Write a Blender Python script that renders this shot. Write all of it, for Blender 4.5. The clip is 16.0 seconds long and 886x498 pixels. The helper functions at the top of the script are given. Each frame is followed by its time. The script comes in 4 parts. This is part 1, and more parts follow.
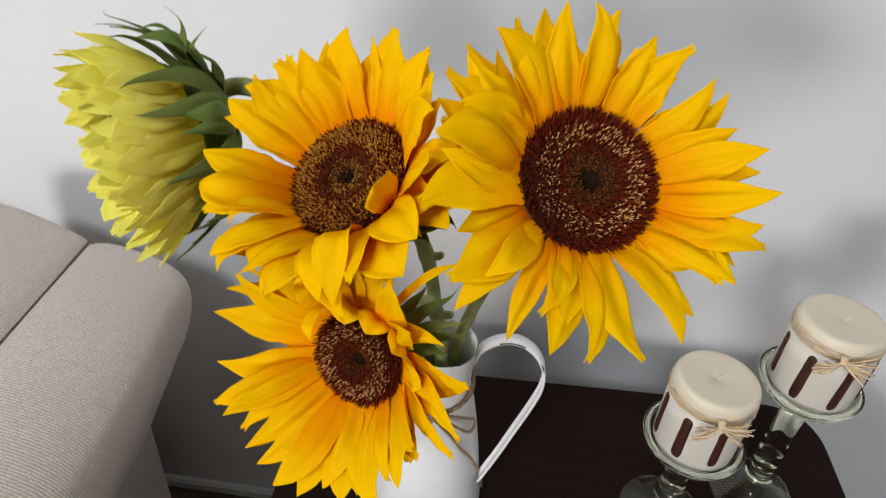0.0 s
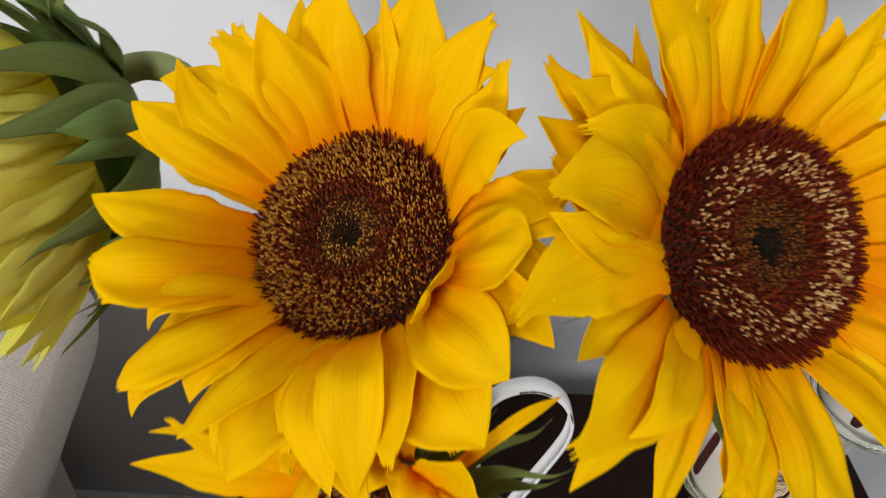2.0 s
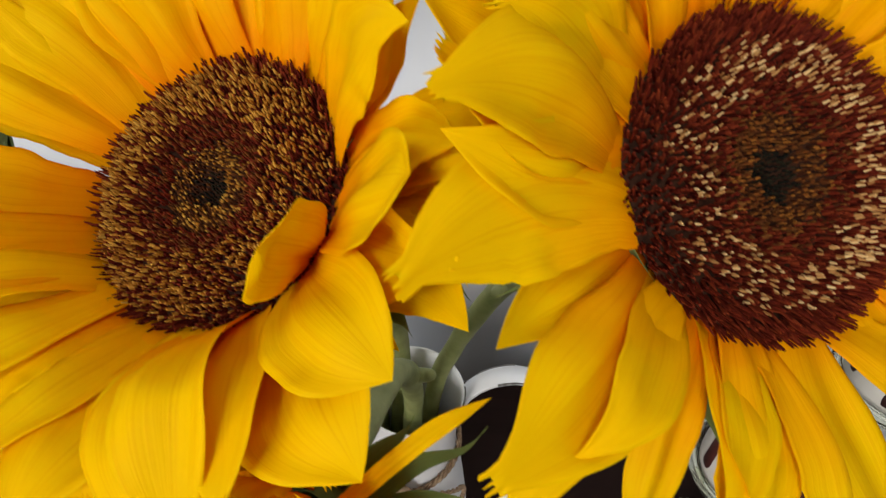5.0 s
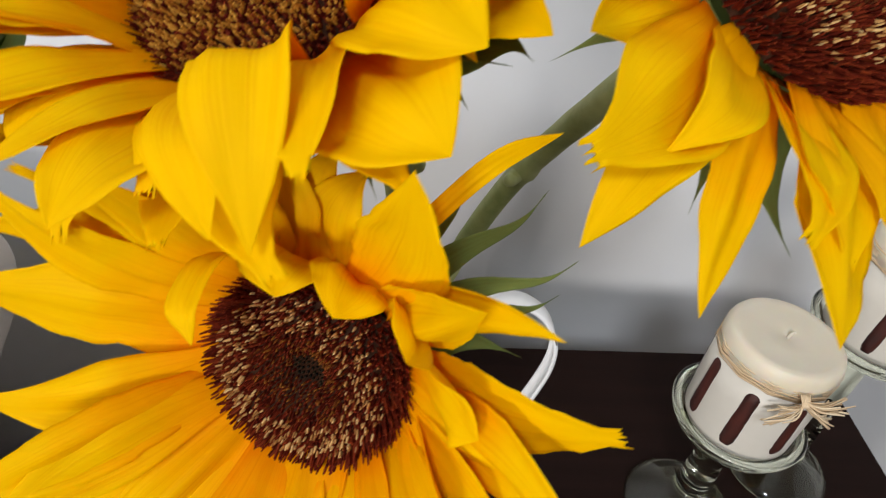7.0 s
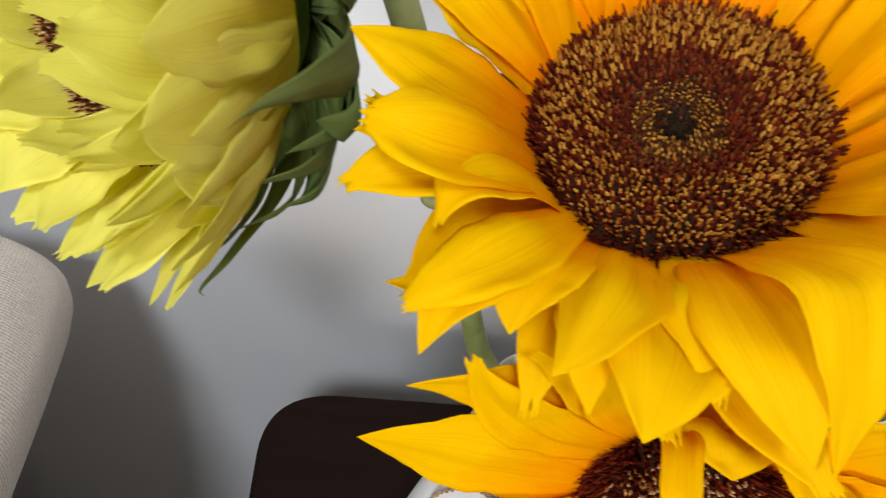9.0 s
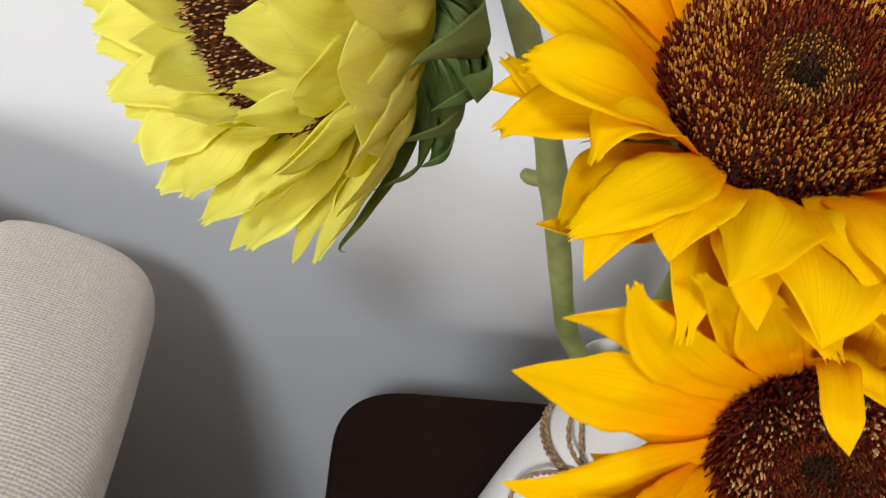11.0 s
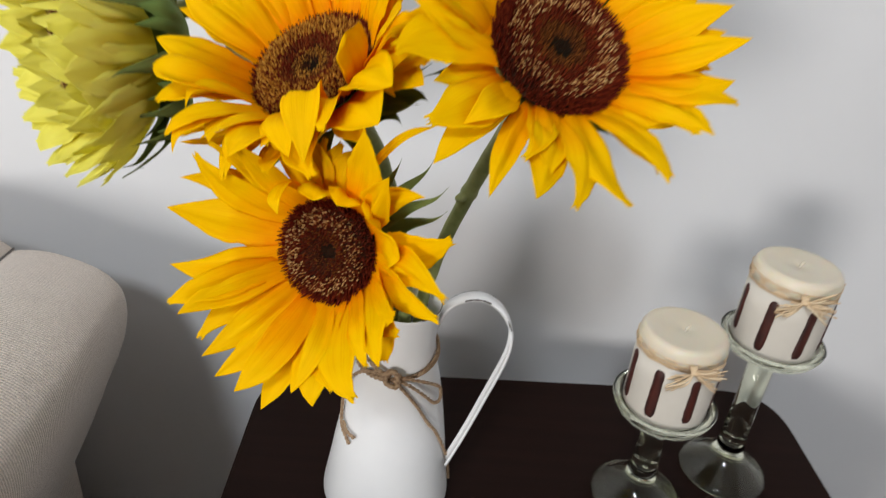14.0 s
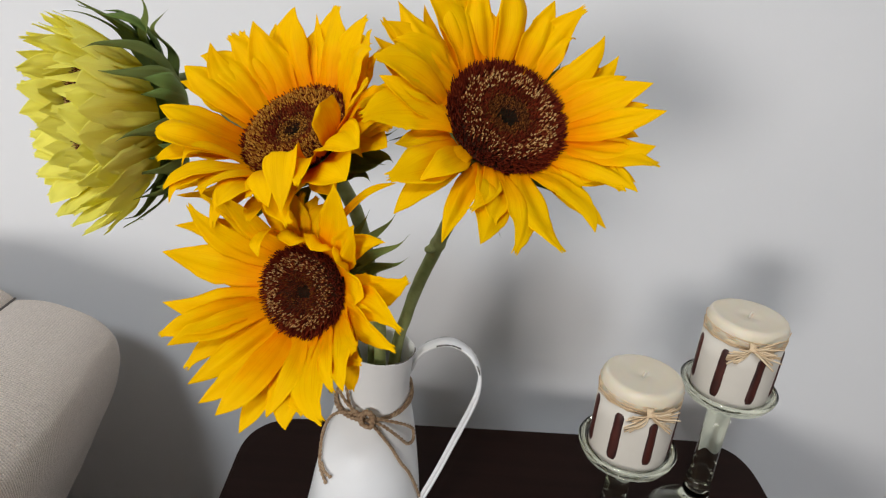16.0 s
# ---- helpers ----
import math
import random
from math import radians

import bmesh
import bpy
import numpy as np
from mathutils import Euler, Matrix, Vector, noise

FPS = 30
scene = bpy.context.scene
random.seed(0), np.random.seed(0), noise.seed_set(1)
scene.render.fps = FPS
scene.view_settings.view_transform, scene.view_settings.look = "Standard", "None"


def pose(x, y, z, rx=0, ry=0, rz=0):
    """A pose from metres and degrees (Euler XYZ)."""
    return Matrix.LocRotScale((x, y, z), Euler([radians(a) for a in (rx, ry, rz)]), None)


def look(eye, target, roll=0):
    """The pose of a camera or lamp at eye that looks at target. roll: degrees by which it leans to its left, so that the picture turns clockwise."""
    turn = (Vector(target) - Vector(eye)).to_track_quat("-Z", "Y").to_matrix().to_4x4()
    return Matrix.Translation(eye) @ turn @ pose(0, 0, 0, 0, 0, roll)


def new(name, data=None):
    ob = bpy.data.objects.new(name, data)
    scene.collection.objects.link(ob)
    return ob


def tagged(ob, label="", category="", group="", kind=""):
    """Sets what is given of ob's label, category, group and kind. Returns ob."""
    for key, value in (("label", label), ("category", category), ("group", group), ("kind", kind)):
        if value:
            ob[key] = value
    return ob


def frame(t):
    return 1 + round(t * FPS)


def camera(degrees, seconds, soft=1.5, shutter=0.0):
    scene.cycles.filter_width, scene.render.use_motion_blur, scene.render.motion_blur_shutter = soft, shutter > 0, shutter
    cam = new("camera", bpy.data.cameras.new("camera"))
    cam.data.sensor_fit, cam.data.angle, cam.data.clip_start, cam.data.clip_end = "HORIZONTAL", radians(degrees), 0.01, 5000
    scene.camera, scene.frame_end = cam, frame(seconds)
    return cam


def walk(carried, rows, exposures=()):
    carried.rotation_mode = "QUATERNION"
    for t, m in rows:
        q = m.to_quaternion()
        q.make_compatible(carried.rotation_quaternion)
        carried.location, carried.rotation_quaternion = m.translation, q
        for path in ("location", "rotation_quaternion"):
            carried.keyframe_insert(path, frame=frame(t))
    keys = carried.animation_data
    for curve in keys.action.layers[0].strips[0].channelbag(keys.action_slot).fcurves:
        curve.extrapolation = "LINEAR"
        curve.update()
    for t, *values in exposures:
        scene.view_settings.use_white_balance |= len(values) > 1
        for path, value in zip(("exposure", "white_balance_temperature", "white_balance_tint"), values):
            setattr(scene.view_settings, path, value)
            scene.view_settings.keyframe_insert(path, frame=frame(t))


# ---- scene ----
cam = camera(66.3, 16.0, soft=1.2, shutter=0.7)
PATH = [
    (0, 0.0096, -0.0082, 1.1047, 53.73, -3.90, 6.39),
    (0.5, 0.0127, 0.0082, 1.0934, 52.50, -4.50, 7.46),
    (1, -0.0029, 0.0363, 1.0870, 52.12, -5.26, 5.47),
    (1.5, -0.0335, 0.0908, 1.0697, 51.98, -5.96, 2.36),
    (2, -0.0483, 0.1318, 1.0591, 49.21, -6.60, 0.27),
    (2.5, -0.0540, 0.1478, 1.0520, 49.16, -7.37, -0.84),
    (3, -0.0618, 0.1650, 1.0386, 48.75, -7.90, -0.80),
    (3.5, -0.0521, 0.1717, 1.0328, 48.28, -6.57, -0.33),
    (6, -0.0076, 0.1514, 1.0020, 48.84, -3.80, -0.96),
    (6.5, -0.0211, 0.1390, 0.9875, 49.43, -4.81, -0.70),
    (7, -0.0343, 0.1346, 0.9710, 50.75, -7.60, -2.34),
    (7.5, -0.0560, 0.1328, 0.9662, 51.34, -9.39, -3.30),
    (8, -0.0845, 0.1393, 0.9679, 52.99, -11.80, -4.06),
    (8.5, -0.1133, 0.1504, 0.9743, 53.48, -12.69, -4.15),
    (9, -0.1409, 0.1589, 0.9767, 53.06, -13.26, -3.47),
    (11.5, -0.1648, 0.1291, 0.9618, 54.26, -9.07, -0.54),
    (12, -0.1292, 0.1099, 0.9632, 54.24, -7.10, 0.35),
    (12.5, -0.0944, 0.0850, 0.9691, 55.19, -5.43, 0.36),
    (13, -0.0576, 0.0491, 0.9769, 55.81, -4.85, 1.16),
    (13.5, -0.0234, 0.0082, 0.9861, 57.89, -4.47, -0.20),
    (14, 0.0009, -0.0501, 1.0090, 61.29, -4.93, 0.71),
    (14.5, 0.0201, -0.0752, 1.0250, 63.20, -5.27, 1.74),
    (15, 0.0277, -0.0936, 1.0266, 64.61, -4.91, 1.48),
    (15.5, 0.0254, -0.1005, 1.0237, 65.92, -5.19, 1.42),
    (16, 0.0195, -0.0948, 1.0215, 66.61, -5.39, 0.57),
]
walk(cam, [(t, pose(x, y, z, rx, ry, rz)) for t, x, y, z, rx, ry, rz in PATH],
     [(0.0, 0.0), (1.5, -0.03), (3.5, 0.02), (6.0, 0.0), (7.0, 0.12), (8.0, 0.04), (8.5, 0.12), (9.0, 0.24), (9.6, 0.28), (11.5, 0.16), (12.5, 0.08), (14.0, 0.04), (15.0, -0.02), (16.0, -0.04)])

# ---- light ----
world = bpy.data.worlds.new("world")
scene.world = world
world.use_nodes = True
sky = world.node_tree.nodes.new("ShaderNodeTexSky")
sky.sky_type, sky.sun_disc = "NISHITA", False
sky.sun_elevation, sky.sun_rotation = radians(35), radians(230)
world.node_tree.links.new(sky.outputs[0], world.node_tree.nodes["Background"].inputs[0])
world.node_tree.nodes["Background"].inputs[1].default_value = 0.1
scene.view_settings.exposure = 0.0


def window_light(name, place, target, width, height, watts, colour):
    """The daylight that comes in through one window opening."""
    data = bpy.data.lights.new(name, "AREA")
    data.shape, data.size, data.size_y = "RECTANGLE", width, height
    data.energy, data.color = watts, colour
    ob = new(name, data)
    ob.matrix_world = look(place, target)
    return ob


ROOM_W, ROOM_E, ROOM_S, ROOM_N, ROOM_H = -2.45, 2.2, -2.6, 0.69, 2.8
WIN_LOW = (-1.45, 1.24)      # x and z of the middle of the low window in the south wall
SKYLIGHT = (-0.62, -1.70)    # x and y of the middle of the roof window
window_light("low_window_light", (WIN_LOW[0], ROOM_S + 0.03, WIN_LOW[1]), (0.2, 0.69, 0.65), 0.74, 0.60, 51.5, (0.985, 0.955, 0.93))
window_light("roof_window_light", (SKYLIGHT[0], SKYLIGHT[1], ROOM_H - 0.12), (0.0, 0.60, 0.5), 0.46, 0.38, 34.5, (0.86, 0.925, 1.0))


# ---- materials ----
def material(name):
    m = bpy.data.materials.new(name)
    m.use_nodes = True
    nt = m.node_tree
    bsdf = nt.nodes["Principled BSDF"]
    return m, nt, bsdf


def node(nt, kind, **values):
    n = nt.nodes.new(kind)
    for key, value in values.items():
        n.inputs[key].default_value = value
    return n


def ramp(nt, fac, stops):
    r = nt.nodes.new("ShaderNodeValToRGB")
    while len(r.color_ramp.elements) < len(stops):
        r.color_ramp.elements.new(0.5)
    for e, (at, c) in zip(r.color_ramp.elements, stops):
        e.position, e.color = at, (*c, 1)
    nt.links.new(fac, r.inputs[0])
    return r.outputs[0]


def bump(nt, bsdf, height, strength, distance):
    b = node(nt, "ShaderNodeBump", Strength=strength, Distance=distance)
    nt.links.new(height, b.inputs["Height"])
    nt.links.new(b.outputs[0], bsdf.inputs["Normal"])
    return b


def noise_fac(nt, scale, detail=4.0, rough=0.55, coords="Object", stretch=(1, 1, 1)):
    tc = nt.nodes.new("ShaderNodeTexCoord")
    mp = node(nt, "ShaderNodeMapping", Scale=stretch)
    nt.links.new(tc.outputs[coords], mp.inputs[0])
    n = node(nt, "ShaderNodeTexNoise", Scale=scale, Detail=detail, Roughness=rough)
    nt.links.new(mp.outputs[0], n.inputs["Vector"])
    return n.outputs[0]


def mix_rgb(nt, fac, a, b, mode="MIX"):
    m = nt.nodes.new("ShaderNodeMix")
    m.data_type, m.blend_type = "RGBA", mode
    for sock, val in ((m.inputs[0], fac), (m.inputs[6], a), (m.inputs[7], b)):
        if isinstance(val, bpy.types.NodeSocket):
            nt.links.new(val, sock)
        elif isinstance(val, (int, float)):
            sock.default_value = val
        else:
            sock.default_value = (*val, 1)
    return m.outputs[2]


def plain(name, colours, scale=30, rough=0.5, bumps=0.1, bump_scale=200, depth=0.001, metallic=0.0, stretch=(1, 1, 1)):
    """Two-scale mottled surface: colour drifts at one scale, fine relief at another."""
    m, nt, bsdf = material(name)
    n1 = noise_fac(nt, scale, stretch=stretch)
    stops = [(0.3 + 0.4 * i / max(1, len(colours) - 1), c) for i, c in enumerate(colours)]
    nt.links.new(ramp(nt, n1, stops), bsdf.inputs["Base Color"])
    bsdf.inputs["Roughness"].default_value = rough
    bsdf.inputs["Metallic"].default_value = metallic
    if bumps:
        bump(nt, bsdf, noise_fac(nt, bump_scale, stretch=stretch), bumps, depth)
    return m


def leafy(name, base, middle, tip, shine, translucent, vein=0.35, glow=(1, 1, 1), stops=(0.18, 0.55, 0.95)):
    """Petal or leaf: colour runs from base to tip, fine veins along it, light shines through."""
    m, nt, bsdf = material(name)
    uv = nt.nodes.new("ShaderNodeUVMap")
    sep = nt.nodes.new("ShaderNodeSeparateXYZ")
    nt.links.new(uv.outputs[0], sep.inputs[0])
    info = nt.nodes.new("ShaderNodeObjectInfo")
    drift = noise_fac(nt, 60, 3)
    add = nt.nodes.new("ShaderNodeMath")
    add.operation = "MULTIPLY_ADD"
    nt.links.new(drift, add.inputs[0])
    add.inputs[1].default_value = 0.35
    nt.links.new(sep.outputs[1], add.inputs[2])
    add2 = nt.nodes.new("ShaderNodeMath")
    add2.operation = "MULTIPLY_ADD"
    nt.links.new(info.outputs["Random"], add2.inputs[0])
    add2.inputs[1].default_value = 0.22
    nt.links.new(add.outputs[0], add2.inputs[2])
    col = ramp(nt, add2.outputs[0], list(zip(stops, (base, middle, tip))))
    mp = node(nt, "ShaderNodeMapping", Scale=(34, 1.1, 1))
    nt.links.new(uv.outputs[0], mp.inputs[0])
    vn = node(nt, "ShaderNodeTexNoise", Scale=1.0, Detail=3.0, Roughness=0.6)
    nt.links.new(mp.outputs[0], vn.inputs["Vector"])
    dark = ramp(nt, vn.outputs[0], [(0.30, (1 - 0.4 * vein, 1 - vein, 1 - vein)), (0.50, (1, 1, 1))])
    col = mix_rgb(nt, 1.0, col, dark, "MULTIPLY")
    nt.links.new(col, bsdf.inputs["Base Color"])
    bsdf.inputs["Roughness"].default_value = shine
    bsdf.inputs["Specular IOR Level"].default_value = 0.04
    bump(nt, bsdf, vn.outputs[0], 0.35, 0.0006)
    tr = nt.nodes.new("ShaderNodeBsdfTranslucent")
    nt.links.new(mix_rgb(nt, 1.0, col, glow, "MULTIPLY"), tr.inputs[0])
    mx = nt.nodes.new("ShaderNodeMixShader")
    mx.inputs[0].default_value = translucent
    nt.links.new(bsdf.outputs[0], mx.inputs[1])
    nt.links.new(tr.outputs[0], mx.inputs[2])
    nt.links.new(mx.outputs[0], nt.nodes["Material Output"].inputs[0])
    return m


def islands(name, colours, rough=0.6, translucent=False):
    """Many small pieces in one mesh, each with a tone of its own."""
    m, nt, bsdf = material(name)
    geo = nt.nodes.new("ShaderNodeNewGeometry")
    n = len(colours)
    stops = [(i / max(1, n - 1), c) for i, c in enumerate(colours)]
    nt.links.new(ramp(nt, geo.outputs["Random Per Island"], stops), bsdf.inputs["Base Color"])
    bsdf.inputs["Roughness"].default_value = rough
    bsdf.inputs["Specular IOR Level"].default_value = 0.03
    return m


M_PETAL = leafy("petal_golden", (0.97, 0.20, 0.0), (1.0, 0.45, 0.0), (1.0, 0.67, 0.0), 0.55, 0.36, 0.18, (1.0, 0.78, 0.1), (0.16, 0.44, 0.82))
M_PETAL_PALE = leafy("petal_lemon", (0.92, 0.79, 0.06), (1.0, 0.95, 0.16), (1.0, 0.97, 0.24), 0.5, 0.46, 0.12, (1.0, 0.98, 0.6))
M_BRACT = leafy("bract_green", (0.22, 0.28, 0.08), (0.185, 0.245, 0.065), (0.19, 0.24, 0.065), 0.6, 0.27, 0.3)
M_BRACT_LIGHT = leafy("bract_light_green", (0.32, 0.42, 0.15), (0.27, 0.38, 0.12), (0.18, 0.27, 0.07), 0.55, 0.27, 0.3)
M_STEM = plain("stem_green", [(0.17, 0.20, 0.055), (0.26, 0.285, 0.095), (0.34, 0.36, 0.14)], 60, 0.6, 0.4, 700, 0.0006)
M_DISC = plain("disc_dark", [(0.020, 0.008, 0.004), (0.05, 0.018, 0.008)], 300, 0.7, 0.5, 900, 0.0006)
M_DISC.node_tree.nodes["Principled BSDF"].inputs["Specular IOR Level"].default_value = 0.05
M_FL_TAN = islands("floret_tan", [(0.09, 0.024, 0.007), (0.17, 0.050, 0.012), (0.28, 0.10, 0.024)])
M_FL_DARK = islands("floret_maroon", [(0.065, 0.008, 0.004), (0.13, 0.016, 0.007), (0.21, 0.034, 0.011)])
M_FL_BROWN = islands("floret_brown", [(0.045, 0.012, 0.005), (0.10, 0.030, 0.009), (0.19, 0.068, 0.016)])
M_FL_BLACK = islands("floret_black", [(0.007, 0.006, 0.005), (0.014, 0.013, 0.008), (0.026, 0.020, 0.010)])
M_FL_GOLD = islands("anther_gold", [(0.26, 0.090, 0.012), (0.47, 0.195, 0.024), (0.68, 0.37, 0.06)])
M_FL_CREAM = islands("anther_cream", [(0.30, 0.115, 0.032), (0.56, 0.29, 0.095), (0.82, 0.57, 0.25)])
M_FL_RUST = islands("floret_rust", [(0.10, 0.024, 0.007), (0.20, 0.058, 0.012), (0.33, 0.12, 0.020)])
M_WAX = plain("candle_wax", [(0.70, 0.62, 0.475), (0.74, 0.66, 0.52)], 25, 0.42, 0.12, 120, 0.0006)
M_WAX.node_tree.nodes["Principled BSDF"].inputs["Subsurface Weight"].default_value = 0.35
M_WAX.node_tree.nodes["Principled BSDF"].inputs["Subsurface Radius"].default_value = (0.01, 0.006, 0.003)
M_BARK = plain("cinnamon_bark", [(0.020, 0.005, 0.004), (0.075, 0.015, 0.009)], 150, 0.5, 0.4, 500, 0.0005, stretch=(1, 1, 0.2))
M_RAFFIA = islands("raffia_straw", [(0.60, 0.42, 0.25), (0.74, 0.56, 0.36), (0.82, 0.67, 0.46)], 0.6)
M_WAX_SIDE = plain("candle_side_wax", [(0.62, 0.575, 0.50), (0.67, 0.625, 0.55)], 25, 0.45, 0.12, 120, 0.0006)
M_WICK = plain("wick_cotton", [(0.55, 0.50, 0.40), (0.68, 0.62, 0.52)], 900, 0.8, 0.3, 1500, 0.0003)
M_TWINE = plain("jute_twine", [(0.18, 0.10, 0.055), (0.36, 0.24, 0.14), (0.50, 0.36, 0.23)], 400, 0.85, 0.6, 1600, 0.0004)
M_ENAMEL = plain("white_enamel", [(0.82, 0.82, 0.82), (0.88, 0.88, 0.87)], 12, 0.33, 0.10, 35, 0.0012)
M_CHIP = plain("bare_steel", [(0.10, 0.09, 0.08), (0.22, 0.20, 0.18)], 200, 0.5, 0.2, 400, 0.0003, 0.7)
M_TABLE = plain("dark_wood_veneer", [(0.012, 0.0056, 0.0042), (0.0145, 0.0066, 0.0050), (0.017, 0.0076, 0.0058)], 14, 0.5, 0.12, 90, 0.0004, stretch=(0.3, 6, 6))
M_TABLE.node_tree.nodes["Principled BSDF"].inputs["Specular IOR Level"].default_value = 0.05
M_WALL = plain("white_wall_paint", [(0.735, 0.735, 0.742), (0.765, 0.763, 0.767)], 3, 0.75, 0.12, 260, 0.0006)
# assumed tones of the unseen walls and ceiling, set for the bounced fill
M_UNSEEN_WALL = plain("grey_unseen_wall", [(0.46, 0.445, 0.42), (0.50, 0.485, 0.46)], 3, 0.75, 0.1, 200, 0.0006)
M_CEIL = plain("ceiling_paint", [(0.56, 0.56, 0.55), (0.62, 0.62, 0.61)], 2, 0.8, 0.1, 200, 0.0006)
M_FLOOR = plain("oak_floor", [(0.09, 0.066, 0.05), (0.14, 0.10, 0.075)], 6, 0.45, 0.15, 60, 0.0008, stretch=(1, 8, 1))
M_SKIRT = plain("skirting_paint", [(0.72, 0.72, 0.72), (0.78, 0.78, 0.77)], 6, 0.45, 0.05, 100, 0.0004)
# dark tone for the shadow inside the sofa's seam crease
M_SEAM_SHADE = plain("seam_crease_shade", [(0.10, 0.09, 0.08), (0.16, 0.145, 0.13)], 300, 0.9, 0.4, 900, 0.0004)
M_BLACK = plain("black_plastic", [(0.012, 0.012, 0.012), (0.022, 0.022, 0.022)], 40, 0.4, 0.05, 200, 0.0003)


def fabric():
    """Woven upholstery: crossing threads a millimetre and a half wide, slubs and a soft drift of tone."""
    m, nt, bsdf = material("beige_weave")
    uv = nt.nodes.new("ShaderNodeUVMap")
    waves = []
    for scale, turn in ((360, 90), (300, 0)):
        mp = node(nt, "ShaderNodeMapping", Rotation=(0, 0, radians(turn)))
        nt.links.new(uv.outputs[0], mp.inputs[0])
        w = node(nt, "ShaderNodeTexWave", Scale=scale / 3.14, Distortion=2.4, Detail=3.0)
        w.inputs["Detail Scale"].default_value = 3.0
        nt.links.new(mp.outputs[0], w.inputs[0])
        waves.append(w.outputs[1])
    mul = nt.nodes.new("ShaderNodeMath")
    mul.operation = "MULTIPLY_ADD"
    nt.links.new(waves[1], mul.inputs[0])     # ribs over the arm, crossed by a weaker thread
    mul.inputs[1].default_value = 0.4
    nt.links.new(waves[0], mul.inputs[2])
    slub = noise_fac(nt, 420, 5, 0.7)
    col = ramp(nt, slub, [(0.3, (0.66, 0.565, 0.485)), (0.68, (0.88, 0.775, 0.675))])
    thread = ramp(nt, mul.outputs[0], [(0.2, (0.70, 0.69, 0.68)), (0.95, (1, 1, 1))])
    nt.links.new(mix_rgb(nt, 1.0, col, thread, "MULTIPLY"), bsdf.inputs["Base Color"])
    bsdf.inputs["Roughness"].default_value = 0.9
    bsdf.inputs["Sheen Weight"].default_value = 0.25
    bump(nt, bsdf, mul.outputs[0], 0.8, 0.0008)
    return m


M_FABRIC = fabric()


def clear_glass():
    m, nt, bsdf = material("clear_glass")
    bsdf.inputs["Base Color"].default_value = (0.86, 0.885, 0.72, 1)
    bsdf.inputs["Roughness"].default_value = 0.015
    bsdf.inputs["IOR"].default_value = 1.46
    bsdf.inputs["Specular IOR Level"].default_value = 0.3
    bsdf.inputs["Transmission Weight"].default_value = 1.0
    return m


M_GLASS = clear_glass()


# ---- builders ----
def link_mesh(name, verts, faces, mat, parent=None, label="", uvs=None, smooth=True):
    me = bpy.data.meshes.new(name)
    me.from_pydata([tuple(v) for v in verts], [], faces)
    if uvs is not None:
        layer = me.uv_layers.new(name="UVMap")
        idx = np.empty(len(me.loops), dtype=np.int32)
        me.loops.foreach_get("vertex_index", idx)
        layer.data.foreach_set("uv", np.asarray(uvs, dtype=np.float32)[idx].ravel())
    if smooth:
        me.polygons.foreach_set("use_smooth", [True] * len(me.polygons))
    me.materials.append(mat)
    me.update()
    ob = new(name, me)
    if parent:
        ob.parent = parent
    if label:
        tagged(ob, label)
    return ob


def part(name, bm, mat, parent=None, label="", smooth=False):
    me = bpy.data.meshes.new(name)
    bmesh.ops.recalc_face_normals(bm, faces=bm.faces)
    bm.to_mesh(me)
    bm.free()
    if smooth:
        me.polygons.foreach_set("use_smooth", [True] * len(me.polygons))
    me.materials.append(mat)
    ob = new(name, me)
    if parent:
        ob.parent = parent
    if label:
        tagged(ob, label)
    return ob


def box(bm, x0, x1, y0, y1, z0, z1, bevel=0.0):
    r = bmesh.ops.create_cube(bm, size=1.0)
    bmesh.ops.transform(bm, matrix=Matrix.Translation(((x0 + x1) / 2, (y0 + y1) / 2, (z0 + z1) / 2)) @ Matrix.Diagonal((x1 - x0, y1 - y0, z1 - z0, 1)), verts=r["verts"])
    if bevel:
        edges = list({e for v in r["verts"] for e in v.link_edges})
        bmesh.ops.bevel(bm, geom=edges, offset=bevel, segments=2, affect="EDGES")


def slab(name, bounds, mat, parent=None, label="", bevel=0.0):
    bm = bmesh.new()
    box(bm, *bounds, bevel)
    return part(name, bm, mat, parent, label)


def lathe(name, profile, mat, parent=None, label="", steps=64, at=(0, 0, 0)):
    """A closed turned body: profile of (radius, height), top and bottom on the axis where the radius is nought."""
    verts, faces, rings = [], [], []
    for r, z in profile:
        if r < 1e-6:
            rings.append([len(verts)])
            verts.append((0, 0, z))
        else:
            rings.append(list(range(len(verts), len(verts) + steps)))
            verts += [(r * math.cos(2 * math.pi * k / steps), r * math.sin(2 * math.pi * k / steps), z) for k in range(steps)]
    for a, b in zip(rings, rings[1:]):
        for k in range(steps):
            j = (k + 1) % steps
            if len(a) == 1 and len(b) == 1:
                continue
            if len(a) == 1:
                faces.append((a[0], b[j], b[k]))
            elif len(b) == 1:
                faces.append((a[k], a[j], b[0]))
            else:
                faces.append((a[k], a[j], b[j], b[k]))
    ob = link_mesh(name, verts, faces, mat, parent, label)
    ob.location = at
    return ob


def smooth_path(points, n):
    """Catmull-Rom through the points, n samples."""
    p = [Vector(q) for q in points]
    p = [2 * p[0] - p[1]] + p + [2 * p[-1] - p[-2]]
    out = []
    for i in range(n):
        f = i / (n - 1) * (len(p) - 3)
        k = min(int(f), len(p) - 4)
        t = f - k
        a, b, c, d = p[k:k + 4]
        out.append(0.5 * (2 * b + (c - a) * t + (2 * a - 5 * b + 4 * c - d) * t * t + (3 * b - a - 3 * c + d) * t ** 3))
    return out


